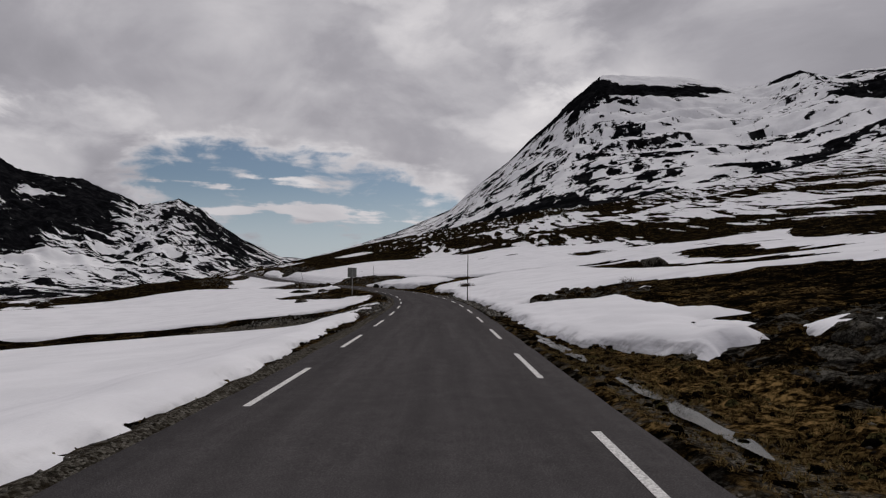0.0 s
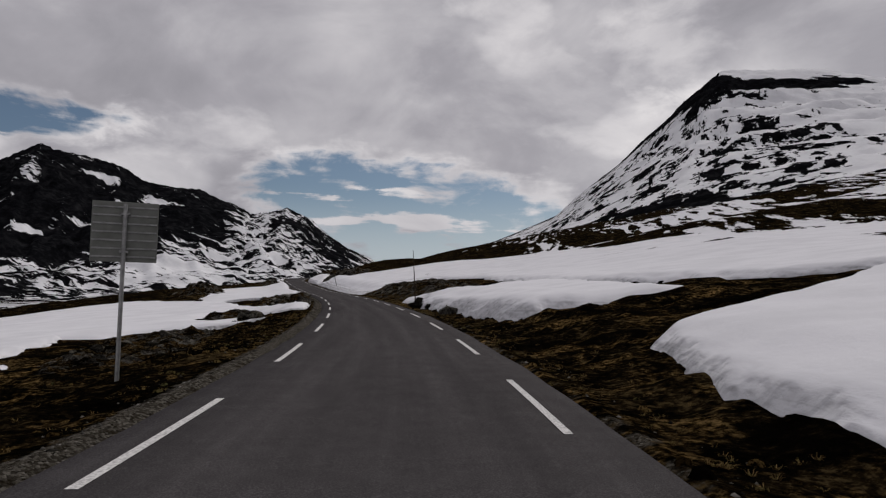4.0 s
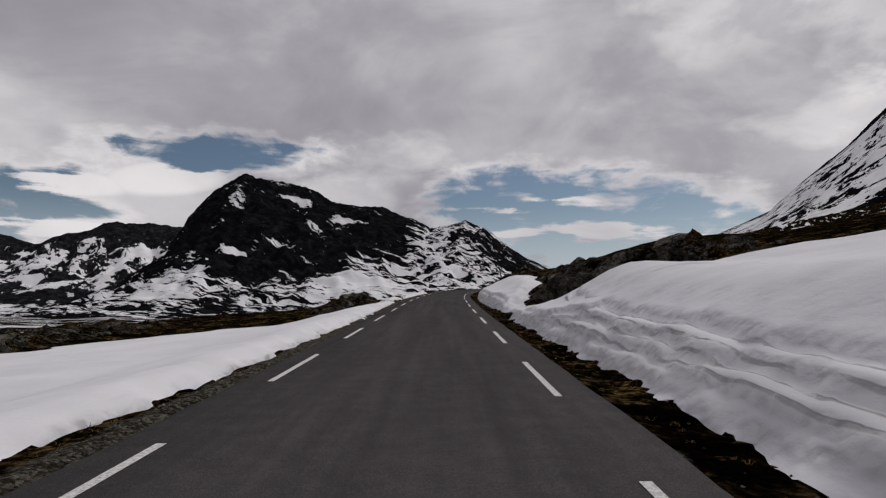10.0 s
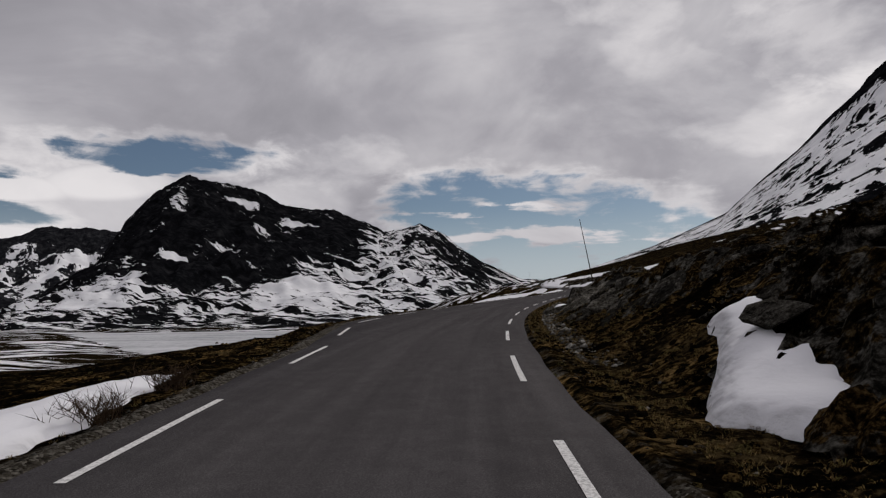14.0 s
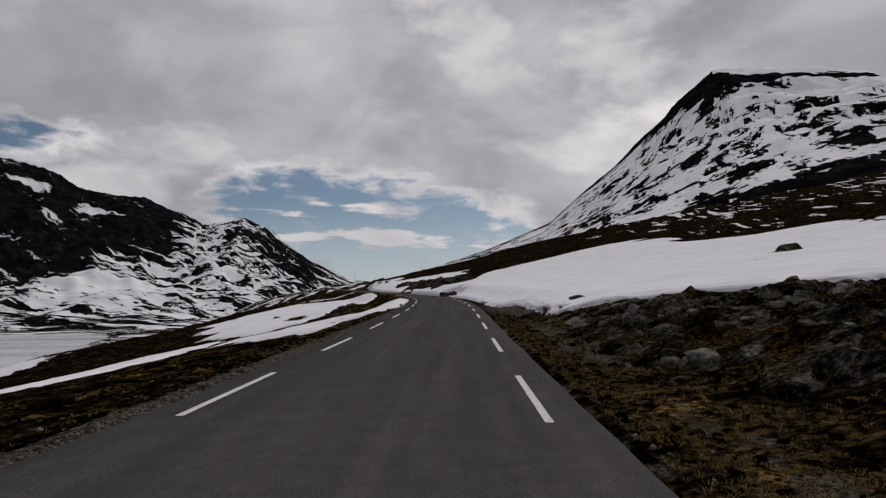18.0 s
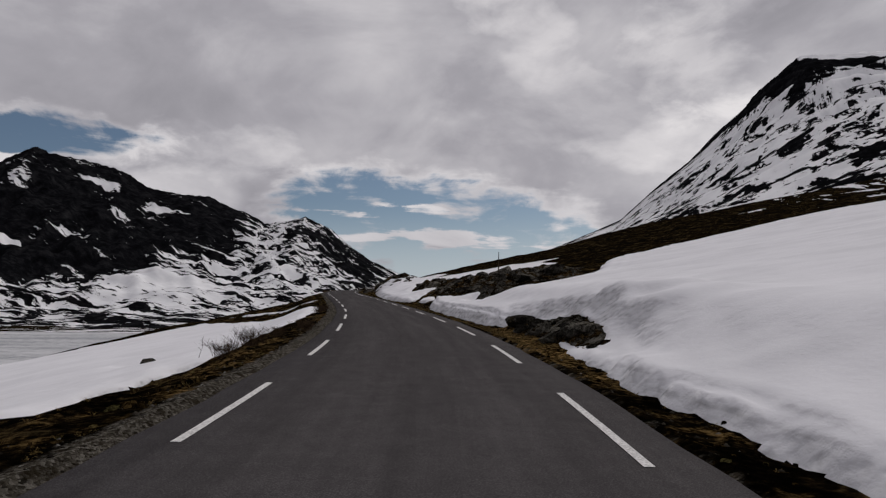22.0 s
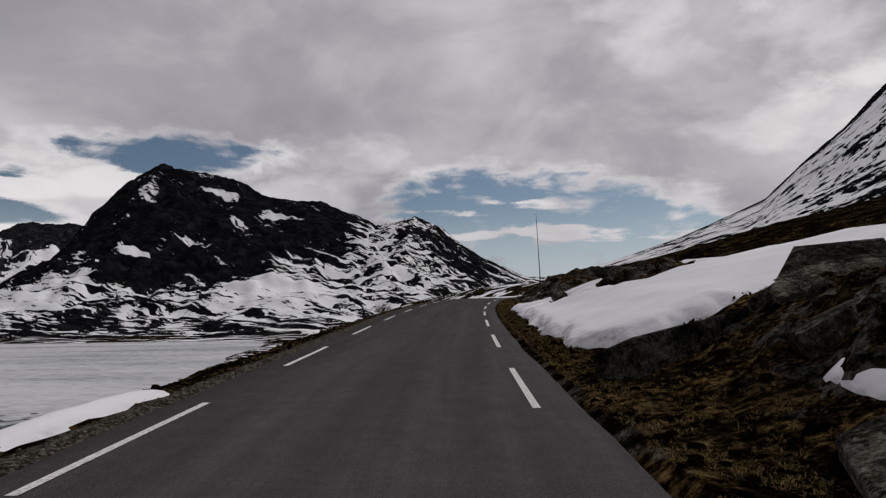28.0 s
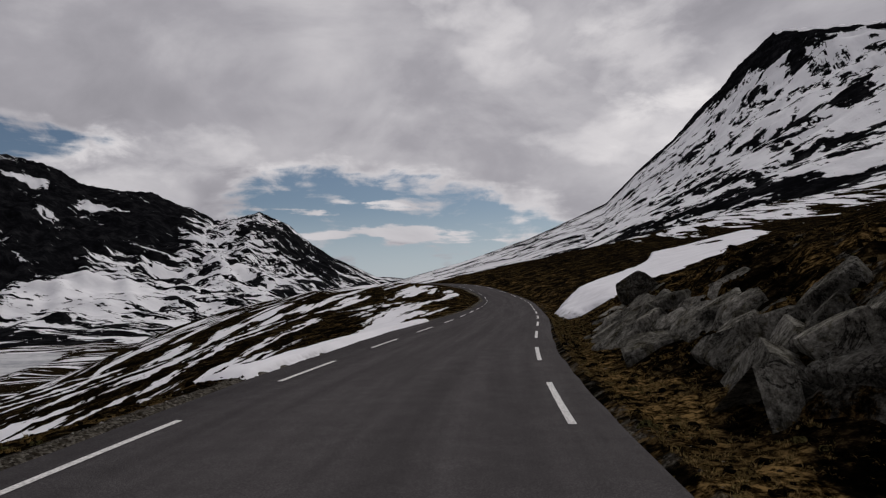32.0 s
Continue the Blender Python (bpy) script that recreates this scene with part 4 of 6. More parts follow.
def snow_field(label, near, out, depth, steep=1.0, ragged=0.35, seed=1, terraces=None, whole=False, lines=True):
    """near: (s, u) along the edge next to the road; out: (s, u) along the far edge. Negative u lies on the left."""
    near, out = np.array(near, float), np.array(out, float)
    side = 1.0 if near[0, 1] > 0 else -1.0
    s0, s1 = near[0, 0], near[-1, 0]
    s = np.arange(s0 - 0.5, s1 + 0.9, 0.2 if terraces else 0.35)
    S, V = np.meshgrid(s, V_LINES, indexing="ij")
    a_in = np.interp(S, near[:, 0], np.abs(near[:, 1]))
    a_out = np.interp(S, out[:, 0], np.abs(out[:, 1]))
    A = a_in + V
    U = side * A
    x, y, z = land(S, U, 0.25)
    jag = 0.6 * ragged * (0.5 * wob(x, y, 1.3, seed) + 0.5 * wob(x, y, 3.5, seed + 1) + 0.35 * wob(x, y, 0.55, seed + 2))
    front = np.minimum(V, np.minimum((S - s0) * 0.8, (s1 - S) * 0.8)) + jag
    back = (a_out - A) * 0.6 + jag
    for ss, uu, ls, lu in BARE:
        if not whole and uu * side > 0 and s0 - 12 < ss < s1 + 12:
            q = np.sqrt(((S - ss) / ls) ** 2 + ((U - uu) / lu) ** 2)
            back = np.minimum(back, (q - 1) * min(ls, lu) * 1.0 + jag * 0.9)
    d = np.minimum(front, back)
    if side < 0 and isinstance(depth, float):
        depth = depth * 0.65
    if not isinstance(depth, float):
        dp = np.array(depth)
        depth = np.interp(S, dp[:, 0], dp[:, 1])
    t = np.clip(d / steep, 0, 1)
    top = depth * (1 - (1 - t) ** 2.0) * (1 - 0.7 * ramp01(V, 0.9, 4.5)) * (1 + 0.06 * wob(x, y, 5.0, seed + 3))
    if terraces:
        # old ploughed layers: each step is undercut and wanders along the bank
        top = 0.0 * d
        dt = np.where(front < 0.35, front, np.maximum(front - 0.8 * jag, 0.3))
        for k, (dk, f) in enumerate(terraces):
            at = dk + (0.1 * wob(x, y, 6.0, seed + 7 + k) + 0.05 * wob(x, y, 1.4, seed + 12 + k) if dk else 0.0)
            top = top + f * ramp01(dt - at, 0.0, 0.16 if dk else 0.26) - 0.1 * np.exp(-((dt - at + 0.06) / 0.07) ** 2) * (dk > 0)
        top = depth * top * (1 - 0.7 * ramp01(V, 2.2, 6.0)) * ramp01(back, 0.0, 0.9)
    ledge = 0.06 * np.sin(top / depth * 20 + 1.2 * wob(x, y, 6.0, seed + 4) + 0.5 * wob(x, y, 1.2, seed + 5)) * (t < 0.98) * (np.asarray(depth) > 0.6) * (0.0 if terraces else 1.0)
    Z = np.where(d > 0, z + top + ledge + 0.05 + 0.13 * ramp01(V, 1.2, 4.0) * ramp01(d, 0.0, 1.2), z + 0.05 + np.maximum(d * 1.2, -0.4))
    layer = np.maximum(dt, 0) * 1.35 if terraces and lines else None
    live = d > 0
    keep = live[:-1, :-1] | live[1:, :-1] | live[:-1, 1:] | live[1:, 1:]
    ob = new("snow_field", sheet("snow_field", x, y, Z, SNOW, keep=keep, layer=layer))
    return tagged(ob, label, "snow field", group="snow fields along the road")


snow_field("broad flat old snow field beside the ditch", [(12, 5.4), (16, 3.9), (24, 3.5), (32, 3.7), (40, 3.6), (48, 3.8), (54, 3.4), (60, 3.7), (66, 4.2), (70, 4.9), (77, 4.5), (82, 5.4), (86, 13), (94, 24)],
           [(12, 55), (60, 66), (94, 62)], 0.26, 0.6, seed=11)
snow_field("smooth snow above the dark heath band", [(84, 22), (92, 15), (100, 13.5), (106, 12), (116, 12.5), (130, 13.2), (146, 12.5), (152, 5.0), (160, 4.2)], [(84, 66), (160, 60)], 0.35, 1.2, seed=14)
snow_field("melting snow bank behind roadside boulders", [(92, 5.0), (98, 4.4), (104, 4.2), (109, 3.5), (113, 4.4), (115, 3.7), (118, 3.7), (121.5, 4.9)], [(92, 12), (110, 14), (121.5, 8)], [(92, 0.55), (112, 0.55), (121.5, 0.2)], 0.9, seed=17)
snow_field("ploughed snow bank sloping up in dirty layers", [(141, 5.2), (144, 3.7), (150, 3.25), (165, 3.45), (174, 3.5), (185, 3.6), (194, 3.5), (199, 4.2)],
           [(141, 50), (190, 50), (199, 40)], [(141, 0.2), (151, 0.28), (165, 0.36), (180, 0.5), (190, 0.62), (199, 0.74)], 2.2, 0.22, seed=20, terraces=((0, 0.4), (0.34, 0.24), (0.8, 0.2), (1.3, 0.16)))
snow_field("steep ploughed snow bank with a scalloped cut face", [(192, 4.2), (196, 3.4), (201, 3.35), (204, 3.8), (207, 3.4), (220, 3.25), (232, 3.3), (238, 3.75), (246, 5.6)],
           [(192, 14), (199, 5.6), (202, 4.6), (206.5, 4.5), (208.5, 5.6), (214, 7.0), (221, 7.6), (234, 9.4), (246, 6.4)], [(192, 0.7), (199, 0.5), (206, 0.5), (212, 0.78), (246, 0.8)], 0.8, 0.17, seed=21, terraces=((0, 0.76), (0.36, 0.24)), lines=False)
snow_field("small snow patch hanging on the rocks", [(252, 4.1), (253, 3.7), (255, 4.6), (257.2, 5.2)], [(252, 4.7), (254, 5.4), (257.2, 6.0)], 0.2, 0.35, 0.15, seed=23)
snow_field("small wedge of snow between rocks", [(279.0, 3.9), (280, 3.85), (281.2, 4.1)], [(279.0, 4.25), (280.3, 4.75), (281.2, 4.5)], 0.32, 0.3, 0.12, seed=26)
snow_field("wide clean snow field rising from the road", [(338, 15), (341.2, 9.5), (342.8, 5.1), (349, 5.0), (355, 5.0), (359, 4.5), (361, 3.5), (368, 3.45), (380, 3.5), (390, 3.5), (394, 3.3), (399, 3.6), (406, 4.6), (409, 3.6), (417, 3.3), (423, 3.4), (427, 4.0), (431, 5.2)],
           [(338, 60), (412, 66), (417.5, 60), (419, 8.4), (422, 6.2), (431, 5.8)], [(338, 0.2), (375, 0.25), (388, 0.3), (399, 0.35), (406, 0.55), (416, 0.58), (431, 0.48)], 0.8, 0.16, seed=29, terraces=((0, 0.76), (0.36, 0.24)), lines=False)
snow_field("smooth snow on the slope behind the dark rocks", [(414.5, 16), (419, 11.5), (424, 15), (433, 20), (445, 33)], [(414.5, 60), (445, 60)], 0.22, 0.8, seed=33)
snow_field("tiny remnant of snow on the heath", [(431.6, 4.4), (433, 4.1), (434.6, 4.5)], [(431.6, 5.0), (433, 5.4), (434.6, 5.1)], 0.16, 0.3, 0.1, seed=31)
snow_field("snow tongue curling round a dark outcrop", [(436.5, 4.2), (438, 3.6), (440, 3.4), (446, 3.1), (452, 3.3), (462, 3.8), (475, 4.6)], [(436.5, 4.5), (438, 4.8), (440, 6.0), (442, 8.4), (444, 18), (462, 27), (475, 16)], [(436, 0.22), (440, 0.4), (446, 0.5), (475, 0.4)], 0.7, seed=34)
snow_field("small dirty snow remnant by the ditch", [(482.6, 4.75), (483.4, 4.65), (484.2, 4.8)], [(482.6, 5.0), (484.2, 5.0)], 0.05, 0.3, 0.1, seed=37)
snow_field("snow apron below boulders with an undercut edge", [(491, 4.6), (492.5, 3.8), (499, 3.6), (505, 3.7), (510, 3.75), (514, 3.5), (517.2, 3.7)], [(491, 6.8), (495, 11), (500, 17), (505, 21), (509, 10), (512, 5.6), (515, 4.8), (517.2, 4.3)], [(491, 0.3), (506, 0.3), (516, 0.16)], 0.6, seed=40)
snow_field("long snow strip across the hillside", [(580, 3.6), (588, 3.3), (600, 4.5), (622, 9), (650, 30)], [(580, 6), (589, 11), (612, 24), (650, 50)], 0.35, 0.8, seed=43)

snow_field("flat snow field below the road", [(-20, -3.1), (5, -2.9), (13, -3.1), (23, -3.5), (30, -3.4), (34, -4.2)], [(-20, -60), (20, -45), (34, -24)], 0.34, 0.8, seed=50)
snow_field("broad snow field with dark stones", [(49, -17), (53, -12.5), (57, -9), (60, -5.4), (64, -4.3), (68, -3.9), (72, -4.8), (77, -5.2), (84, -9.4), (92, -12), (104, -15)],
           [(49, -36), (70, -55), (104, -58)], 0.34, 0.8, seed=53)
snow_field("sliver of snow in the gravel", [(46.6, -3.8), (48.6, -3.6), (50.6, -4.6)], [(46.6, -4.2), (49, -5.7), (50.6, -5.4)], 0.08, 0.3, 0.1, seed=56)
snow_field("snow field behind roadside rocks", [(103, -9), (106, -3.3), (111, -3.3), (114, -4.2), (120, -5.8), (128, -9), (136, -10), (146, -12.5), (152, -15), (165, -24)], [(103, -58), (165, -50)], 0.34, 0.8, seed=58)
snow_field("long smooth snow field beside the road", [(142, -12.6), (147, -11.5), (148.3, -6), (149.5, -3.7), (152, -3.0), (156, -3.1), (166, -3.4), (176, -3.4), (190, -2.95), (205, -2.8), (213, -2.9), (218.5, -2.95)],
           [(142, -13.4), (149, -15), (154, -16), (166, -17), (178, -15.5), (190, -18), (199, -16.6), (203, -14.5), (207, -7.5), (210, -4.9), (214, -4.0), (218.5, -3.3)], 0.36, 0.8, seed=61)
snow_field("narrow snow field along the shoulder", [(223, -3.5), (226, -3.2), (231, -3.1), (244, -2.95), (252, -3.1), (258, -4.4)], [(223, -3.9), (227, -5.0), (233, -6.4), (240, -8.8), (258, -9)], 0.32, 0.8, seed=64)
snow_field("snow strip on the slope above the lake", [(336, -18), (345, -19), (360, -20), (384, -22)], [(336, -21), (350, -24), (370, -27), (384, -27)], 0.3, 0.8, seed=66)
snow_field("wedge shaped snow patch below the road", [(351, -6.5), (354, -4.0), (359, -2.9), (368, -3.1), (376, -2.9), (381, -3.4)], [(351, -7.2), (357, -12), (363, -17), (370, -19), (378, -14), (381, -8)], 0.34, 0.8, seed=68)
snow_field("snow field between dark heath bands", [(388, -14.5), (396, -13.5), (399.5, -9.0), (405, -8.0), (409, -6.6), (412, -4.6), (418, -3.8), (424, -3.4), (428, -5.4), (436, -9.5), (447, -13.5)], [(388, -20), (400, -27), (430, -30), (447, -24)], 0.34, 0.8, seed=71)
snow_field("thin snow strip on the bank", [(441, -3.4), (448, -6.5), (457, -11.5)], [(441, -3.9), (448, -7.8), (457, -13)], 0.06, 0.5, 0.2, seed=74)
snow_field("corner of old snow in the scree", [(37.5, -4.6), (40, -3.7), (42.2, -4.3)], [(37.5, -7), (42.2, -5.4)], 0.1, 0.4, 0.15, seed=75)
snow_field("thin snow streak beside the shoulder", [(522, -3.6), (530, -4.6), (542, -8)], [(522, -4.0), (530, -6.8), (542, -10)], 0.12, 0.4, 0.2, seed=76)
snow_field("thin snow sliver by the shoulder", [(474, -3.6), (480, -3.5), (487, -3.2)], [(474, -5.6), (487, -3.9)], 0.2, 0.4, 0.15, seed=77)
snow_field("thin snow streak on the slope above the lake", [(556, -3.9), (566, -4.1), (580, -4.3)], [(556, -5.0), (566, -6.4), (580, -6.2)], 0.2, 0.5, 0.2, seed=79)
snow_field("small snow remnant in the heath hollow", [(9.4, 7.6), (11, 6.9), (12.8, 7.6)], [(9.4, 9), (11, 11.5), (12.8, 9)], 0.15, 0.4, 0.15, seed=46, whole=True)
snow_field("little snow patch beside brown moss", [(13.8, 6.4), (15, 6.2), (16.6, 6.9)], [(13.8, 7.0), (15.2, 8.0), (16.6, 7.6)], 0.15, 0.3, 0.12, seed=47, whole=True)

# ---- rocks ----


def hull(rng, sx, sy, sz, n=16, power=0.6):
    """An angular stone: the hull of random points on a rough egg; a lower power gives a blockier stone."""
    bm = bmesh.new()
    for _ in range(n):
        p = rng.normal(size=3)
        p = p / np.linalg.norm(p)
        p = np.sign(p) * np.abs(p) ** power * rng.uniform(0.82, 1.0)
        bm.verts.new((p[0] * sx, p[1] * sy, p[2] * sz))
    r = bmesh.ops.convex_hull(bm, input=bm.verts)
    bmesh.ops.delete(bm, geom=list({g for g in r["geom_interior"] + r["geom_unused"] if isinstance(g, bmesh.types.BMVert)}), context="VERTS")
    return bm


def chip(bm, rng, amount):
    """Break the faces of a stone into smaller uneven facets."""
    bmesh.ops.subdivide_edges(bm, edges=bm.edges, cuts=1, use_grid_fill=True)
    for v in bm.verts:
        v.co += Vector(rng.uniform(-amount, amount, 3))


def to_mesh(name, bm, mat, smooth=False):
    me = bpy.data.meshes.new(name)
    bm.to_mesh(me)
    bm.free()
    for p in me.polygons:
        p.use_smooth = smooth
    me.materials.append(mat)
    return me


def part(name, bm, mat, parent, label=""):
    ob = new(name, to_mesh(name, bm, mat) if isinstance(bm, bmesh.types.BMesh) else bm)
    ob.parent = parent
    return tagged(ob, label)


def spot(s, u, sink=0.0):
    x, y, z = land(np.array([float(s)]), np.array([float(u)]))
    return Vector((float(x[0]), float(y[0]), float(z[0]) - sink))


def turn_at(s):
    _, _, _, nx, ny = frame_at(np.array([float(s)]))
    return math.atan2(float(nx[0]), -float(ny[0])) - math.pi / 2   # heading of the road's frame


def boulder(s, u, sx, sy, sz, label, seed, sink=0.35, mat=None, name="boulder"):
    rng = np.random.RandomState(seed)
    bm = hull(rng, sx * 1.1, sy * 1.1, sz * 1.1, 24, 0.85)
    bmesh.ops.bevel(bm, geom=bm.edges, offset=0.05 * sz, segments=1, affect="EDGES", clamp_overlap=True)
    bmesh.ops.triangulate(bm, faces=bm.faces)
    chip(bm, rng, 0.035 * (sx + sy + sz) / 3)
    ob = new(name, to_mesh(name, bm, mat or ROCK))
    ob.location = spot(s, u) + Vector((0, 0, sz * (1 - 2 * sink)))
    ob.rotation_euler = (rng.uniform(-0.15, 0.15), rng.uniform(-0.15, 0.15), rng.uniform(0, 6.28))
    return tagged(ob, label, "boulder")


def rock_pool(mat):
    """Angular stones of unit size with chipped, uneven faces, shared by all outcrops."""
    pool = []
    for k in range(14):
        rng = np.random.RandomState(700 + k)
        bm = hull(rng, 1.0, 0.8, 0.75, 17 + k % 8, 0.82)
        bmesh.ops.bevel(bm, geom=bm.edges, offset=0.03, segments=1, affect="EDGES", clamp_overlap=True)
        bmesh.ops.triangulate(bm, faces=bm.faces)
        bmesh.ops.subdivide_edges(bm, edges=[e for e in bm.edges if e.calc_length() > 0.5], cuts=1)
        for v in bm.verts:
            v.co += Vector(rng.uniform(-0.03, 0.03, 3))
        pool.append(to_mesh("rock", bm, mat))
    return pool


POOL, POOL_GREY = rock_pool(ROCK), rock_pool(ROCK_GREY)


def outcrop(s0, u0, ls, lu, h, label, seed, cell=0.9, dip=0.35, count=None, face=0.0, grey=False):
    """Bedrock breaking through the heath: an uneven hump and the jointed blocks that stand out of it."""
    rng = np.random.RandomState(seed)
    s = np.arange(s0 - ls, s0 + ls, 0.22)
    u = np.arange(u0 - lu, u0 + lu, 0.18)
    S, U = np.meshgrid(s, u, indexing="ij")
    x, y, z = land(S, U, 0.5)
    q = np.sqrt(((S - s0) / ls) ** 2 + ((U - u0) / lu) ** 2) + 0.10 * wob(x, y, 1.7, seed) + 0.07 * wob(x, y, 0.7, seed + 1)
    env = ramp01(1.0 - q, 0.0, 0.45)
    ledge = wob(x, y, 2.6, seed + 5) + 0.4 * wob(x, y, 1.1, seed + 6)
    ledge = (np.floor(ledge * 2.2) + ramp01(ledge * 2.2 - np.floor(ledge * 2.2), 0.62, 0.98)) / 2.2
    Z = z + env * h * (0.45 + 0.42 * ledge + 0.06 * wob(x, y, 0.55, seed + 4)) + 0.02
    Z = np.where(env > 0, Z, z - 0.3)
    live = env > 0
    keep = live[:-1, :-1] | live[1:, :-1] | live[:-1, 1:] | live[1:, 1:]
    ob = new("rock_outcrop", sheet("rock_outcrop", x, y, Z, ROCK_HEATH, smooth=False, keep=keep))
    tagged(ob, label, "rock outcrop", group="rock outcrops along the road")
    n = count if count is not None else int(min(70, 8 + 1.5 * ls * lu / cell))
    yaw = -turn_at(s0)
    for _ in range(n):
        r = math.sqrt(rng.uniform(0, 0.8))
        th = rng.uniform(0, 6.283)
        i = int(np.clip((r * math.cos(th) + 1) / 2 * len(s), 0, len(s) - 1))
        j = int(np.clip((r * math.sin(th) * (1 if rng.uniform() > face else -np.sign(u0) * np.sign(math.sin(th))) + 1) / 2 * len(u), 0, len(u) - 1))
        if env[i, j] <= 0.02:
            continue
        w = cell * (0.28 + 0.75 * rng.uniform() ** 2.2) * (0.5 + 0.5 * env[i, j])
        k = new("rock", (POOL_GREY if grey else POOL)[rng.randint(len(POOL))])
        k.parent = ob
        k.location = (x[i, j], y[i, j], Z[i, j] - 0.14 * w)
        k.scale = (w * rng.uniform(0.5, 0.9), w * rng.uniform(0.8, 1.3), w * rng.uniform(0.35, 0.65))
        k.rotation_euler = (rng.normal(0.05, 0.15), np.sign(u0) * -dip + rng.normal(0, 0.2), yaw + rng.normal(0, 0.35))
    return ob


def cells(rng, width, height, size, long, slant):
    """Polygons of a jointed rock face: cells round scattered points, drawn out along a slanting bedding."""
    c, s = math.cos(slant), math.sin(slant)
    nx, ny = max(2, int(width / (size * long))), max(2, int(height / size * 1.2))
    pts = np.array([((i + 0.5 + 0.5 * (j % 2) + rng.uniform(-0.45, 0.45)) / nx * width, (j + 0.5 + rng.uniform(-0.42, 0.42)) / ny * height) for i in range(nx) for j in range(ny)])
    m = np.array([[c / long, s / long], [-s, c]])
    flat = pts @ m.T
    for k, p in enumerate(flat):
        poly = [p + size * 1.1 * np.array(v) for v in ((-1, -1), (1, -1), (1, 1), (-1, 1))]
        near = np.argsort(((flat - p) ** 2).sum(1))[1:13]
        for o in flat[near]:
            mid, d = (p + o) / 2, o - p
            out = []
            for a, b in zip(poly, poly[1:] + poly[:1]):
                fa, fb = (a - mid) @ d, (b - mid) @ d
                if fa <= 0:
                    out.append(a)
                if fa * fb < 0:
                    out.append(a + (b - a) * fa / (fa - fb))
            poly = out
            if len(poly) < 3:
                break
        if len(poly) >= 3:
            yield pts[k], np.array(poly) @ np.linalg.inv(m).T


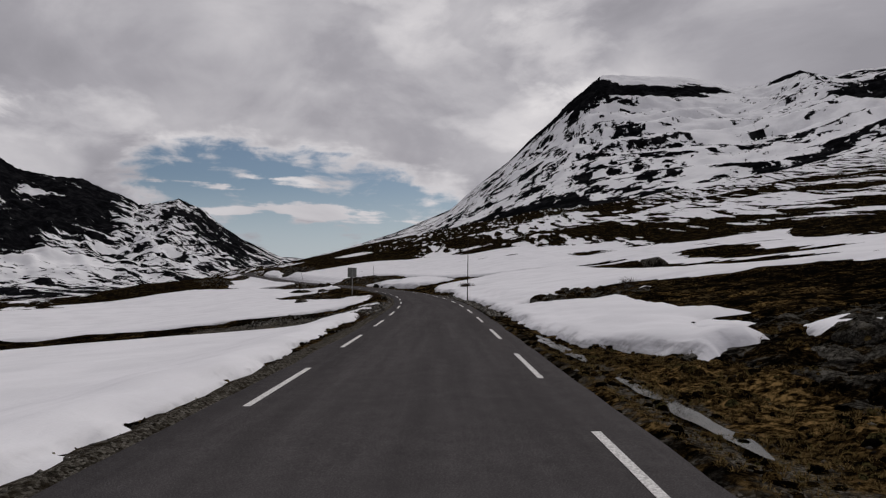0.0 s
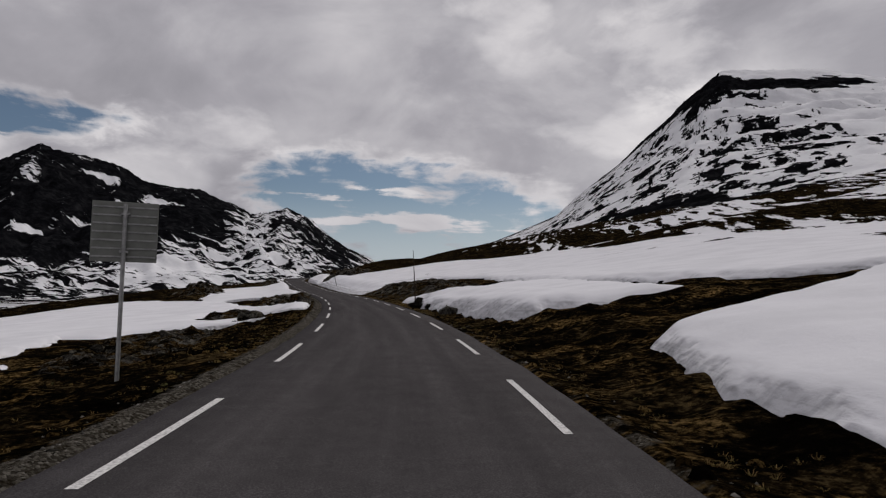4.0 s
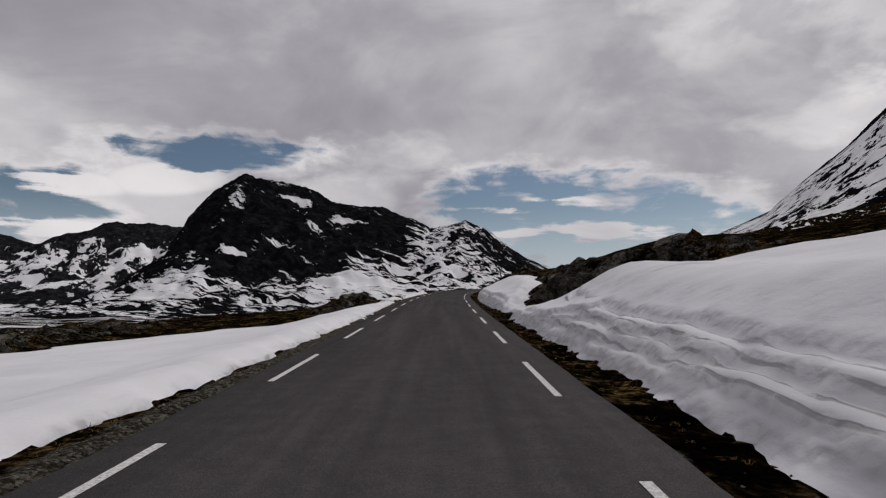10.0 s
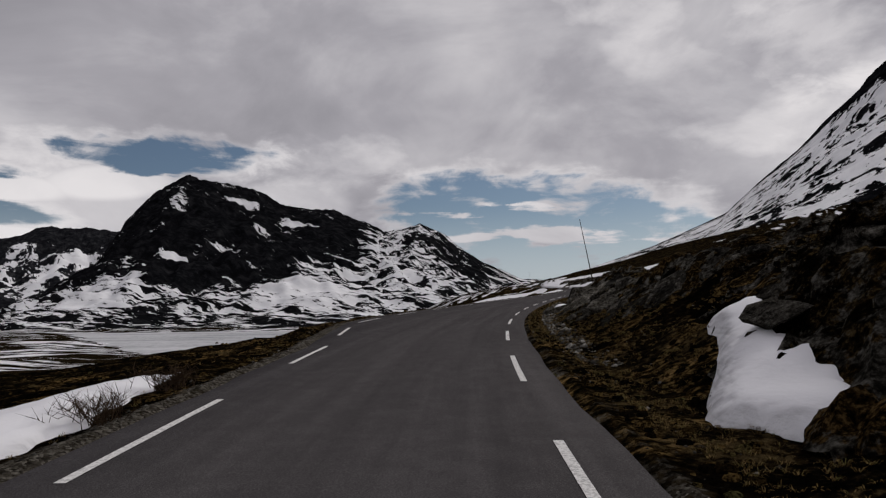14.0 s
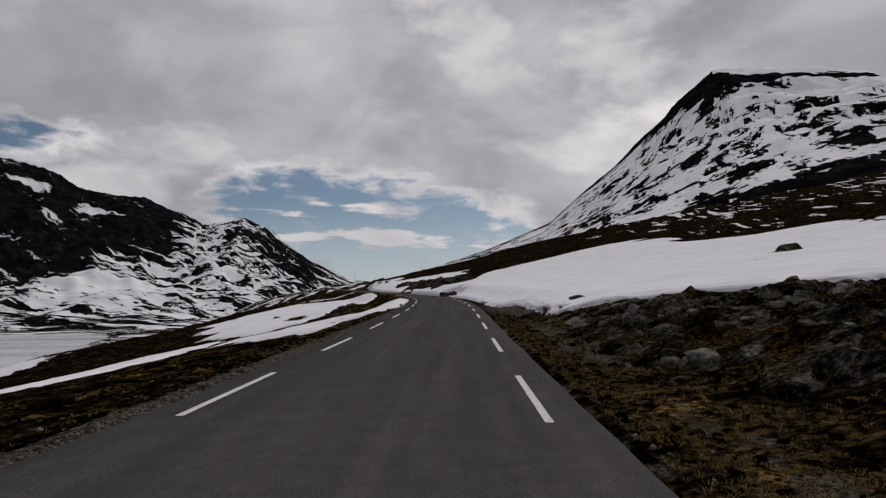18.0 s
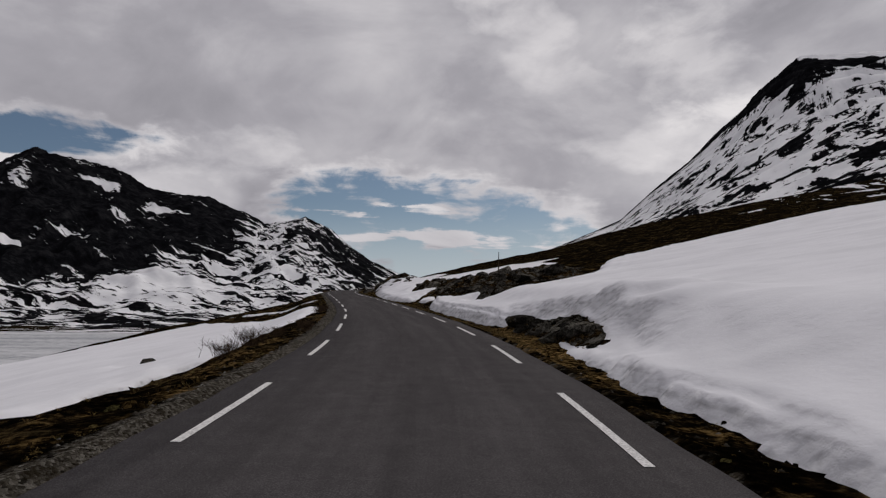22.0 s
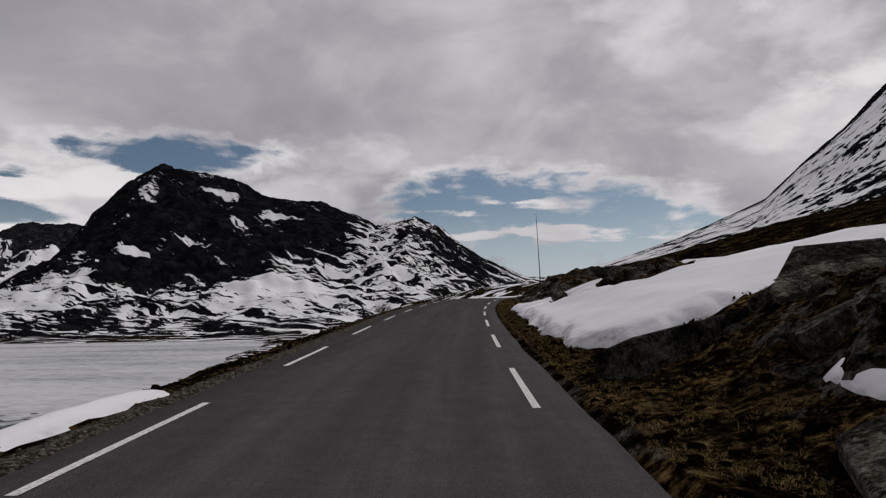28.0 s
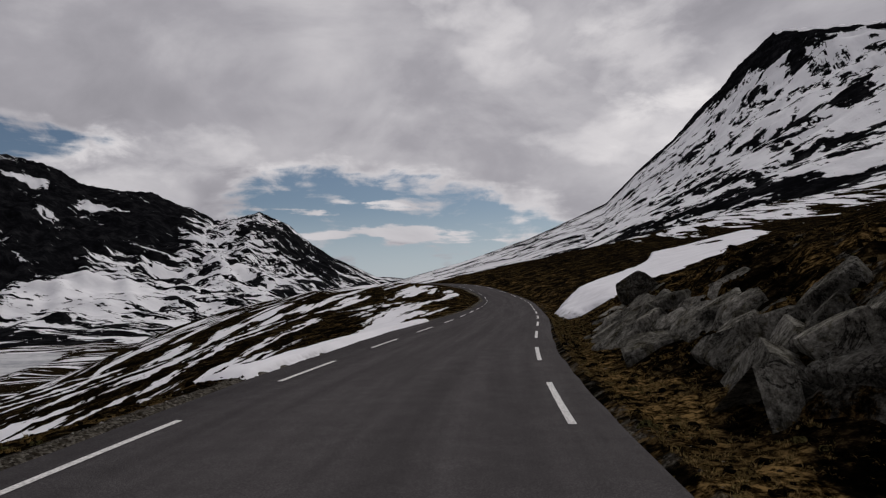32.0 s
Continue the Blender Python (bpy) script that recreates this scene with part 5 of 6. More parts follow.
def rock_face(s0, s1, u_low, u_top, h_low, h_top, label, seed, size=0.8, long=1.5, slant=0.4, keep=0.85, proud=0.22, mat=None, back=5.0):
    """A steep face of jointed bedrock beside the road: a rough bank and the blocks that make up its front."""
    rng = np.random.RandomState(seed)
    length, run = s1 - s0, math.hypot(u_top - u_low, h_top - h_low)

    def front(S, w):
        """Point of the face; w runs from its foot up to its brow and on over the back."""
        end = ramp01(S, s0 - 0.5, s0 + 0.22 * length) * (1 - ramp01(S, s1 - 0.22 * length, s1 + 0.5))
        wav = 0.5 * wob(S, 0 * S, 5.0, seed) + 0.25 * wob(S, w * 3, 1.7, seed + 1)
        up = np.clip(w, 0, 1)
        U = u_low + (u_top - u_low) * up ** 1.25 + np.maximum(w - 1, 0) * back + 0.45 * wav * (1 - 0.5 * up) + 1.2 * (1 - end)
        x, y, zl = land(S, U, 0.4)
        zr = frame_at(S)[2]
        H = h_low + (h_top - h_low) * up ** 0.8 * (0.9 + 0.12 * wob(S, 0 * S, 4.0, seed + 2))
        z = np.maximum(zr + H * end - 0.3 * (1 - end), zl - 0.05)
        over = ramp01(w, 1.0, 2.0)
        return x, y, z * (1 - over) + (zl - 0.12) * over

    S, W = np.meshgrid(np.arange(s0, s1, 0.25), np.concatenate([np.linspace(-0.12, 1, 16), np.linspace(1.12, 2, 9)]), indexing="ij")
    x, y, z = front(S, W)
    z = z - 0.12 * ramp01(W, 0.05, 0.2) * (1 - ramp01(W, 0.9, 1.2)) + 0.05 * wob(S, W * run, 0.7, seed + 3)
    z = np.where(W < 0, z - 0.3, z)
    ob = new("rock_outcrop", sheet("rock_outcrop", x, y, z, ROCK_HEATH, smooth=False))
    tagged(ob, label, "rock outcrop", group="rock outcrops along the road")
    for (ps, pw), poly in cells(rng, length, run, size, long, slant):
        if rng.uniform() > keep or len(poly) < 3 or pw > 0.82 * run:
            continue
        q = np.array([(s0 + ps), pw / run])

        def at(s, w):
            v = front(np.array([s]), np.array([w]))
            return Vector((float(v[0][0]), float(v[1][0]), float(v[2][0])))
        o = at(*q)
        a = (at(q[0] + 0.3, q[1]) - at(q[0] - 0.3, q[1])) / 0.6
        b = (at(q[0], q[1] + 0.06) - at(q[0], max(q[1] - 0.06, 0))) / (0.12 * run if q[1] > 0.06 else (0.06 + q[1]) * run)
        n = a.cross(b).normalized()
        if n.dot(Vector((0, 0, 1))) < 0:
            n = -n
        a, b = a.normalized(), b.normalized()
        out = proud * rng.uniform(0.1, 1.0) * (1 - 0.7 * pw / run) * min(1.0, 0.3 + 1.6 * min(ps, length - ps) / length)
        tx, ty = np.clip(rng.normal(0, 0.18, 2), -0.3, 0.3)
        bm = bmesh.new()
        mid = poly.mean(0)
        rings = []
        for grow, lift in ((1.0, -0.4), (0.96, out - 0.05), (0.87, out)):
            ring = []
            for v in poly:
                d = (v - mid) * grow * (1 + rng.uniform(-0.05, 0.05)) + mid - np.array([ps, pw])
                k = lift + (tx * d[0] + ty * d[1] + rng.uniform(-0.02, 0.02) if lift > -0.3 else 0)
                ring.append(bm.verts.new(a * d[0] + b * d[1] + n * k))
            rings.append(ring)
        m = len(poly)
        for lo, hi in zip(rings, rings[1:]):
            for j in range(m):
                bm.faces.new((lo[j], lo[(j + 1) % m], hi[(j + 1) % m], hi[j]))
        top = bm.verts.new(sum((v.co for v in rings[-1]), Vector()) / m + n * rng.uniform(-0.02, 0.05))
        for j in range(m):
            bm.faces.new((rings[-1][j], rings[-1][(j + 1) % m], top))
        bmesh.ops.recalc_face_normals(bm, faces=bm.faces)
        k = new("rock", to_mesh("rock", bm, mat or ROCK_GREY))
        k.parent = ob
        k.location = o
    return ob


outcrop(130, 7.4, 17, 4.0, 0.3, "long dark bedrock outcrop with mossy ledges", 101, 0.8, 0.15)
rock_face(126.5, 139, 4.9, 8.2, 0.2, 1.2, "low broken ledges of dark bedrock in the heath", 201, 0.42, 2.4, 0.05, 0.5, 0.14, ROCK, 4.0)
outcrop(139.5, 5.4, 4, 1.9, 0.2, "low broken rock ledge with brown heath", 102, 0.8)
outcrop(206, 10, 9, 5.6, 0.55, "massive rounded bedrock knoll above the snow bank", 103, 2.6, 0.1, count=34, face=0.4)
outcrop(228, 12, 11, 4.6, 0.4, "dark rock shelf above the snow bank", 104, 1.6)
outcrop(250, 7.4, 9, 3.4, 0.85, "dark layered rock wall beside the ditch", 105, 0.9)
outcrop(267, 8.5, 9, 3.0, 0.5, "steep dark rock bank with moss", 106, 1.0, 0.3, count=30, face=0.5)
rock_face(262, 285, 5.0, 7.0, 0.1, 1.6, "steep dark rock face with slanting joints and moss", 202, 0.7, 1.8, 0.75, 0.82, 0.3, ROCK)
outcrop(289, 7.4, 9, 3.3, 0.7, "grey fractured rock slabs beside the road", 107, 0.9, 0.3, count=60, face=0.7, grey=True)
outcrop(308, 7.0, 13, 3.3, 0.45, "rough rock bank beside the bend", 108, 0.8, count=60, face=0.4, grey=True)
outcrop(331, 8.6, 11, 4.6, 0.45, "grey weathered rock bank with heath", 109, 0.6, count=60, face=0.4, grey=True)
rock_face(333.5, 343, 4.9, 8.4, 0.0, 0.85, "low grey rock slabs lying in dark heath", 203, 0.42, 2.0, 0.3, 0.5, 0.1)
outcrop(401.5, 4.2, 3.8, 0.7, 0.28, "lichen spotted rock ledge by the ditch", 111, 0.8, 0.1, count=30, face=0.6)
outcrop(418.4, 6.3, 2.2, 1.25, 0.6, "dark rock hump standing out of the snow", 112, 0.9, 0.1, count=14)
outcrop(433, 11, 10, 5.6, 0.35, "dark broad bedrock slope", 113, 1.6)
outcrop(448, 10.3, 7.0, 5.0, 0.4, "dark rock island in the snow", 114, 1.1)
outcrop(477, 7.4, 13, 3.6, 0.6, "dark mossy rock bank above the verge", 115, 0.8, 0.2, count=50, face=0.4)
rock_face(480, 489.5, 4.6, 7.8, 0.2, 1.6, "broad slab of brown bedrock above the verge", 204, 1.1, 2.0, 0.3, 0.9, 0.12, ROCK)
outcrop(505, 8.8, 3.2, 1.9, 0.3, "brown rock knoll in the snow", 116, 0.9)
outcrop(526, 7.2, 10, 3.6, 0.4, "dark rock bank with dry grass ledges", 117, 0.8, 0.3, count=60, face=0.5)
rock_face(529, 541, 4.8, 6.8, 0.25, 1.5, "dark broken rock ledges above dry grass", 205, 0.7, 1.5, 0.5, 0.6, 0.22, ROCK)
rock_face(513, 529, 5.0, 7.4, 0.2, 1.5, "dark jointed rock bank behind ochre grass", 206, 0.5, 1.7, 0.4, 0.55, 0.2, ROCK)
outcrop(541, 7.0, 8, 3.4, 0.4, "dark heathery rock bank", 118, 1.0, 0.3, count=60, face=0.5)
rock_face(542, 573, 4.3, 6.4, 0.05, 1.85, "large fractured grey rock face", 119, 0.7, 1.3, -0.15, 0.9, 0.3)
outcrop(117, -4.0, 6.5, 1.1, 0.5, "heap of dark boulders below the road", 145, 0.6, 0.2, count=30)
outcrop(115, -8.6, 5, 1.7, 0.4, "dark rocks standing out of the snow below the road", 134, 0.8, 0.2, count=18)
outcrop(131, -5.4, 6.5, 2.0, 0.42, "heap of broken grey rocks below the gravel shoulder", 132, 0.75, 0.2, count=45, grey=True)
outcrop(141, -6.2, 6, 1.8, 0.35, "low brown rock rib below the shoulder", 133, 0.7, 0.2, count=24)
outcrop(178, -17, 8, 3.6, 0.5, "smooth rounded rock hump", 122, 3.0, 0.0, count=5)
outcrop(203, -18.0, 16, 2.6, 0.4, "dark rock rim below the snow field", 131, 1.3, 0.2, count=60)
outcrop(218.5, -6.4, 7, 2.6, 0.55, "dark mossy rocks below the road", 123, 1.1, 0.2, count=50)
outcrop(391, -10.4, 6.5, 1.8, 0.28, "dark rocks in the snow below the road", 124, 0.8)
outcrop(9, 11, 9, 6, 0.35, "half buried dark rocks in brown heath", 125, 0.6)
outcrop(37, 9, 5, 4.0, 0.35, "stony mound with low scrub", 126, 0.5)
outcrop(96, -9, 8, 2.4, 0.35, "dark rocks and heath in the snow", 127, 0.7)

for s, u, sx, sy, sz, lab in (
        (110.6, 3.35, 0.55, 0.34, 0.22, "flat grey slab beside the snow pole"), (110.3, -3.6, 0.6, 0.45, 0.42, "large dark mossy boulder at the shoulder"),
        (101.3, 4.0, 0.55, 0.45, 0.34, "dark boulder undercut by melting snow"), (65.2, 4.1, 0.7, 0.4, 0.3, "flat tilted slab at the snow edge"), (172.5, -3.25, 0.45, 0.3, 0.22, "dark stone at the edge of the snow"),
        (64.5, 26, 1.5, 1.0, 0.8, "dark rounded boulder on the snow"), (386.6, 42.5, 1.8, 1.2, 0.9, "lone dark boulder on the snow field"), (347.5, 7.1, 0.55, 0.35, 0.2, "small dark stone on the snow field"),
        (508.2, 5.6, 0.5, 0.36, 0.36, "pale upright boulder ringed by melted snow"), (505, 7.8, 1.3, 0.8, 0.34, "long flat grey boulder above the snow apron"), (412, -10, 0.5, 0.35, 0.25, "small dark stone on the snow"),
        (413.5, -18.9, 0.7, 0.5, 0.35, "dark stone on the snow below the road"), (83, -11.5, 1.0, 0.6, 0.4, "dark flat stone in the snow"), (404.2, 4.0, 0.75, 0.5, 0.17, "dark overhanging ledge stone"),
        (406.5, 4.3, 0.6, 0.5, 0.25, "lichen grey boulder by the ditch"), (282, 5.6, 1.0, 0.8, 0.7, "pale grey split boulder"), (571, 6.2, 0.9, 0.5, 0.9, "pale grey upright rock slab"),
        (106.5, -6.3, 0.95, 0.7, 0.42, "dark rock in a melt hole in the snow"), (57.5, -3.3, 0.38, 0.28, 0.25, "brown boulder at the shoulder"), (361, -2.98, 0.24, 0.18, 0.15, "grey kerb stone at the shoulder"), (220.5, -4.7, 0.6, 0.5, 0.35, "mossy boulder below the shoulder"), (218, -5.6, 0.8, 0.6, 0.4, "dark mossy boulder below the shoulder")):
    boulder(s, u, sx, sy, sz, lab, int(s * 7 + abs(u) * 13))
for s, u, sx, sy, sz, lab in (
        (111.7, 3.98, 0.55, 0.42, 0.45, "black cracked boulder behind the snow pole"), (108.5, 3.4, 0.75, 0.45, 0.36, "black wet boulder undercut by melting snow"), (109.5, 3.85, 0.65, 0.5, 0.36, "dark wet slab between boulders"),
        (107.3, 3.95, 0.4, 0.3, 0.2, "dark mossy stone by the ditch")):
    boulder(s, u, sx, sy, sz, lab, int(s * 5 + u * 17), mat=ROCK_WET)

# ---- snow poles ----


def snow_pole(s, u, height, lean_side, lean_along, label, foot=0.0, thick=0.045, bow=0.0, seed=1):
    """A slender tapering wooden marker pole, a little bowed."""
    bm = bmesh.new()
    rings, k = [], 8
    for i in range(11):
        t = i / 10
        r = thick * (1 - 0.6 * t)
        cx, cy = lean_side * height * t + bow * math.sin(math.pi * t), lean_along * height * t
        rings.append([bm.verts.new((cx + r * math.cos(j * 6.283 / k), cy + r * math.sin(j * 6.283 / k), height * t)) for j in range(k)])
    for a, b in zip(rings, rings[1:]):
        for j in range(k):
            bm.faces.new((a[j], a[(j + 1) % k], b[(j + 1) % k], b[j]))
    bm.faces.new(rings[-1])
    ob = new("snow_pole", to_mesh("snow_pole", bm, POLE, True))
    ob.location = spot(s, u) + Vector((0, 0, foot - 0.15))
    ob.rotation_euler = (0, 0, -turn_at(s))
    return tagged(ob, label, "snow pole", group="snow poles along the road")


snow_pole(50.4, 3.3, 5.6, 0.02, 0, "tall straight dark wooden snow pole by the gravel verge", seed=1)
snow_pole(112.5, 3.86, 3.85, -0.062, 0, "slightly leaning dark wooden snow pole behind boulders", foot=0.15)
snow_pole(177, 4.5, 4.7, -0.17, 0, "leaning bowed snow pole standing in a melt hole", foot=0.4, bow=-0.1)
snow_pole(242, 6.0, 3.4, -0.22, 0, "short thick leaning snow pole on the rocks", foot=0.5, thick=0.075)
snow_pole(291, 6.4, 5.1, -0.2, 0, "slender leaning snow pole on the rock bank", foot=0.0)
snow_pole(418.6, 6.5, 1.7, 0, 0, "short broken snow pole on a rock hump", foot=0.45)
fallen = snow_pole(418.0, 5.7, 4.6, 0, 0, "long grey snow pole lying across a rock hump", foot=0.75, bow=0.12)
fallen.rotation_euler = (0, math.radians(86), -turn_at(418) - 0.25)
snow_pole(525, 5.75, 6.0, -0.04, 0, "tall slender pale snow pole on the rock bank", foot=-0.3, thick=0.04)
snow_pole(102.3, 4.0, 0.62, 0.1, 0, "broken stump of a snow pole", thick=0.07)

# ---- cairn ----


def cairn(s, u, width, height):
    """A dry stone marker, each stone a part."""
    base = new("cairn")
    base.location = spot(s, u) + Vector((0, 0, 0.3))
    tagged(base, "low stacked stone cairn holding a broken pole", "cairn")
    rng = np.random.RandomState(77)
    for row in range(4):
        n = 5 - row // 2
        for k in range(n):
            st = new("stone", POOL[rng.randint(len(POOL))])
            st.parent = base
            r = width * 0.5 * (1 - 0.1 * row)
            th = 6.283 * (k + 0.5 * (row % 2)) / n
            st.location = (r * 0.6 * math.cos(th), r * 0.6 * math.sin(th), height * (row + 0.5) / 4)
            w = width * 0.34
            st.scale = (w * rng.uniform(0.8, 1.2), w * rng.uniform(0.8, 1.1), height / 4 * 0.85)
            st.rotation_euler = (0, 0, th + rng.normal(0, 0.2))


cairn(418.6, 6.6, 0.75, 0.45)

# ---- road sign seen from behind ----


def m_sign(N, co, b):
    n = N.noise(co, 3.0, 5)
    N.link(N.ramp(n, [(0.3, (0.13, 0.135, 0.12)), (0.7, (0.2, 0.205, 0.19))]), b.inputs["Base Color"])
    b.inputs["Roughness"].default_value = 0.55


def m_steel(N, co, b):
    n = N.noise(co, 8.0, 5)
    N.link(N.ramp(n, [(0.3, (0.2, 0.2, 0.2)), (0.7, (0.34, 0.34, 0.33))]), b.inputs["Base Color"])
    b.inputs["Metallic"].default_value, b.inputs["Roughness"].default_value = 0.7, 0.5


SIGN = material("sign_back", m_sign)
STEEL = material("galvanised_steel", m_steel)


def box(x, y, z, w, d, h, bev=0.006):
    bm = bmesh.new()
    bmesh.ops.create_cube(bm, size=1.0, matrix=Matrix.Translation((x, y, z)) @ Matrix.Diagonal((w, d, h, 1)))
    bmesh.ops.bevel(bm, geom=bm.edges, offset=bev, segments=1, affect="EDGES")
    return bm


def road_sign(s, u):
    base = new("road_sign")
    base.location = spot(s, u)
    base.rotation_euler = (0, 0, -turn_at(s))
    tagged(base, "rectangular road sign on a single post seen from its grey back", "road sign")
    bm = bmesh.new()
    bmesh.ops.create_cone(bm, segments=12, radius1=0.04, radius2=0.04, depth=3.9, cap_ends=True, matrix=Matrix.Translation((0, 0, 1.55)))
    part("post", bm, STEEL, base, "grey galvanised steel post")
    part("panel", box(0, 0.075, 2.95, 1.2, 0.03, 1.2), SIGN, base, "dull grey green back of the sign")
    for k in range(7):
        part("stiffener", box(0, 0.05, 2.45 + k * 0.165, 1.16, 0.02, 0.035, 0.004), STEEL, base)
    for z in (2.55, 3.3):
        part("clamp", box(0, 0.02, z, 0.16, 0.1, 0.05, 0.004), STEEL, base)


road_sign(82.3, -5.2)

# ---- shrubs: bare mountain birch and willow scrub ----


def m_twig(N, co, b):
    n = N.noise(co, 9.0, 4)
    N.link(N.ramp(n, [(0.3, (0.02, 0.013, 0.009)), (0.7, (0.075, 0.05, 0.032))]), b.inputs["Base Color"])


TWIG = material("bare_twigs", m_twig)


def shrub_mesh(seed, n=60, h=0.6, spread=0.6):
    rng = np.random.RandomState(seed)
    co, fa = [], []

    def stick(a, b, r):
        d = b - a
        side = Vector((d.y, -d.x, 0.02)).normalized() * r
        up = d.cross(side).normalized() * r
        i = len(co)
        co.extend([a + side, a - side * 0.5 + up, a - side * 0.5 - up, b])
        fa.extend([(i, i + 1, i + 3), (i + 1, i + 2, i + 3), (i + 2, i, i + 3)])

    for _ in range(n):
        a = Vector((rng.normal(0, spread * 0.3), rng.normal(0, spread * 0.3), -0.05))
        ang, out = rng.uniform(0, 6.28), rng.uniform(0.15, 1.0) * spread
        b = a + Vector((math.cos(ang) * out, math.sin(ang) * out, h * rng.uniform(0.5, 1.0)))
        stick(a, b, 0.009)
        for _ in range(5):
            t = rng.uniform(0.35, 0.9)
            p = a.lerp(b, t)
            stick(p, p + Vector((rng.normal(0, 0.14), rng.normal(0, 0.14), rng.uniform(0.08, 0.26))), 0.005)
    me = bpy.data.meshes.new("twigs")
    me.from_pydata([tuple(c) for c in co], [], fa)
    me.materials.append(TWIG)
    return me


TWIGS = [shrub_mesh(k, 60, 0.55, 0.6) for k in (1, 2, 3)] + [shrub_mesh(4, 420, 1.1, 1.2)]


def shrub(s, u, k, size, label):
    ob = new("shrub", TWIGS[k])
    ob.location = spot(s, u)
    ob.scale = (size, size, size)
    ob.rotation_euler = (0, 0, s * 1.7)
    return tagged(ob, label, "shrub", group="bare shrubs along the road")


shrub(72, 7.0, 3, 0.62, "dense rust brown bare bush breaking through the snow")
for i, (s, u, size) in enumerate(((63.5, -4.2, 0.7), (65.5, -4.0, 0.8), (67.2, -3.8, 0.8), (68.8, -3.8, 0.7), (70.5, -4.2, 0.7), (22.5, -3.0, 0.35), (27.5, -3.1, 0.45), (30.5, -3.3, 0.4),
                                  (405, -3.2, 0.7), (406.6, -3.5, 0.6), (419, -3.4, 0.6), (420.6, -3.2, 0.7), (422.6, -3.3, 0.5), (404, -4.0, 0.6), (253.5, -3.2, 0.8), (256, -3.5, 0.8), (228.5, -3.4, 0.9), (145, -3.4, 0.6),
                                  (345, 5.0, 0.8), (343.5, 5.6, 0.7), (366, 3.3, 0.6), (35.5, 10.5, 1.2), (38, 12, 1.2), (518, -4.6, 1.2), (400, -4.6, 0.8), (401.5, -4.3, 0.9))):
    shrub(s, u, i % 3, size, "low bare twiggy shrub at the edge of the snow")

# ---- loose stones and grass along the verges ----


def scatter(name, label, category, spots, make, mat, seed):
    rng = np.random.RandomState(seed)
    co, fa, n = [], [], 0
    for p in spots:
        c, f = make(rng)
        co.append(c + p[None, :])
        fa.append(f + n)
        n += len(c)
    co, fa = np.concatenate(co), np.concatenate(fa)
    me = bpy.data.meshes.new(name)
    me.vertices.add(len(co))
    me.vertices.foreach_set("co", co.ravel().astype(np.float32))
    me.loops.add(fa.size)
    me.loops.foreach_set("vertex_index", fa.ravel().astype(np.int32))
    me.polygons.add(len(fa))
    me.polygons.foreach_set("loop_start", np.arange(0, fa.size, 3, dtype=np.int32))
    me.update(calc_edges=True)
    me.materials.append(mat)
    return tagged(new(name, me), label, category, kind="stuff")


OCT_F = np.array([(0, 2, 4), (2, 1, 4), (1, 3, 4), (3, 0, 4), (2, 0, 5), (1, 2, 5), (3, 1, 5), (0, 3, 5)])
OCT_C = np.array([(1, 0, 0), (-1, 0, 0), (0, 1, 0), (0, -1, 0), (0, 0, 1), (0, 0, -1.0)])


def stone_piece(rng):
    r = 0.012 + 0.045 * rng.uniform() ** 3
    a = rng.uniform(0, 6.28)
    c = OCT_C * rng.uniform(0.6, 1.3, (6, 1)) * np.array([r, r * 0.8, r * 0.55])
    return np.stack([c[:, 0] * math.cos(a) - c[:, 1] * math.sin(a), c[:, 0] * math.sin(a) + c[:, 1] * math.cos(a), c[:, 2]], 1), OCT_F


def scree_piece(rng):
    c, f = stone_piece(rng)
    return c * rng.uniform(1.6, 3.2), f


def tuft_piece(rng):
    """A tuft of bent dry blades spreading from one root."""
    co, fa = [], []
    for k in range(18):
        a, l = rng.uniform(0, 6.28), rng.uniform(0.04, 0.1)
        out = np.array([math.cos(a), math.sin(a), 0])
        b = out * rng.uniform(0, 0.035) + np.array([0, 0, -0.01])
        mid = b + out * l * 0.35 + np.array([0, 0, l * rng.uniform(0.3, 0.55)])
        tip = mid + out * l * 0.5 + np.array([0, 0, l * rng.uniform(-0.25, 0.15)])
        w = np.array([-math.sin(a), math.cos(a), 0]) * 0.003
        i = len(co)
        co += [b - w, b + w, mid - w * 0.7, mid + w * 0.7, tip]
        fa += [(i, i + 1, i + 3), (i, i + 3, i + 2), (i + 2, i + 3, i + 4)]
    return np.array(co), np.array(fa)


def verge_spots(n, lo, hi, seed, s_lo=-5, s_hi=620, side=None):
    rng = np.random.RandomState(seed)
    s = rng.uniform(s_lo, s_hi, n)
    a = lo + (hi - lo) * rng.uniform(0, 1, n) ** 1.5
    sg = np.where(rng.uniform(size=n) < 0.5, -1, 1) if side is None else np.full(n, side)
    u = sg * a - np.where(sg < 0, wider(s), 0)
    x, y, z = land(s, u)
    return np.stack([x, y, z], 1)


def m_stones(N, co, b):
    r = N.t.nodes.new("ShaderNodeNewGeometry").outputs["Random Per Island"]
    N.link(N.ramp(r, [(0.1, (0.012, 0.0105, 0.0085)), (0.6, (0.045, 0.039, 0.031)), (0.95, (0.2, 0.185, 0.165))]), b.inputs["Base Color"])


def m_grass(N, co, b):
    r = N.t.nodes.new("ShaderNodeNewGeometry").outputs["Random Per Island"]
    N.link(N.ramp(r, [(0.0, (0.008, 0.006, 0.003)), (0.35, (0.055, 0.036, 0.0135)), (0.7, (0.24, 0.16, 0.068)), (1.0, (0.1, 0.09, 0.032))]), b.inputs["Base Color"])


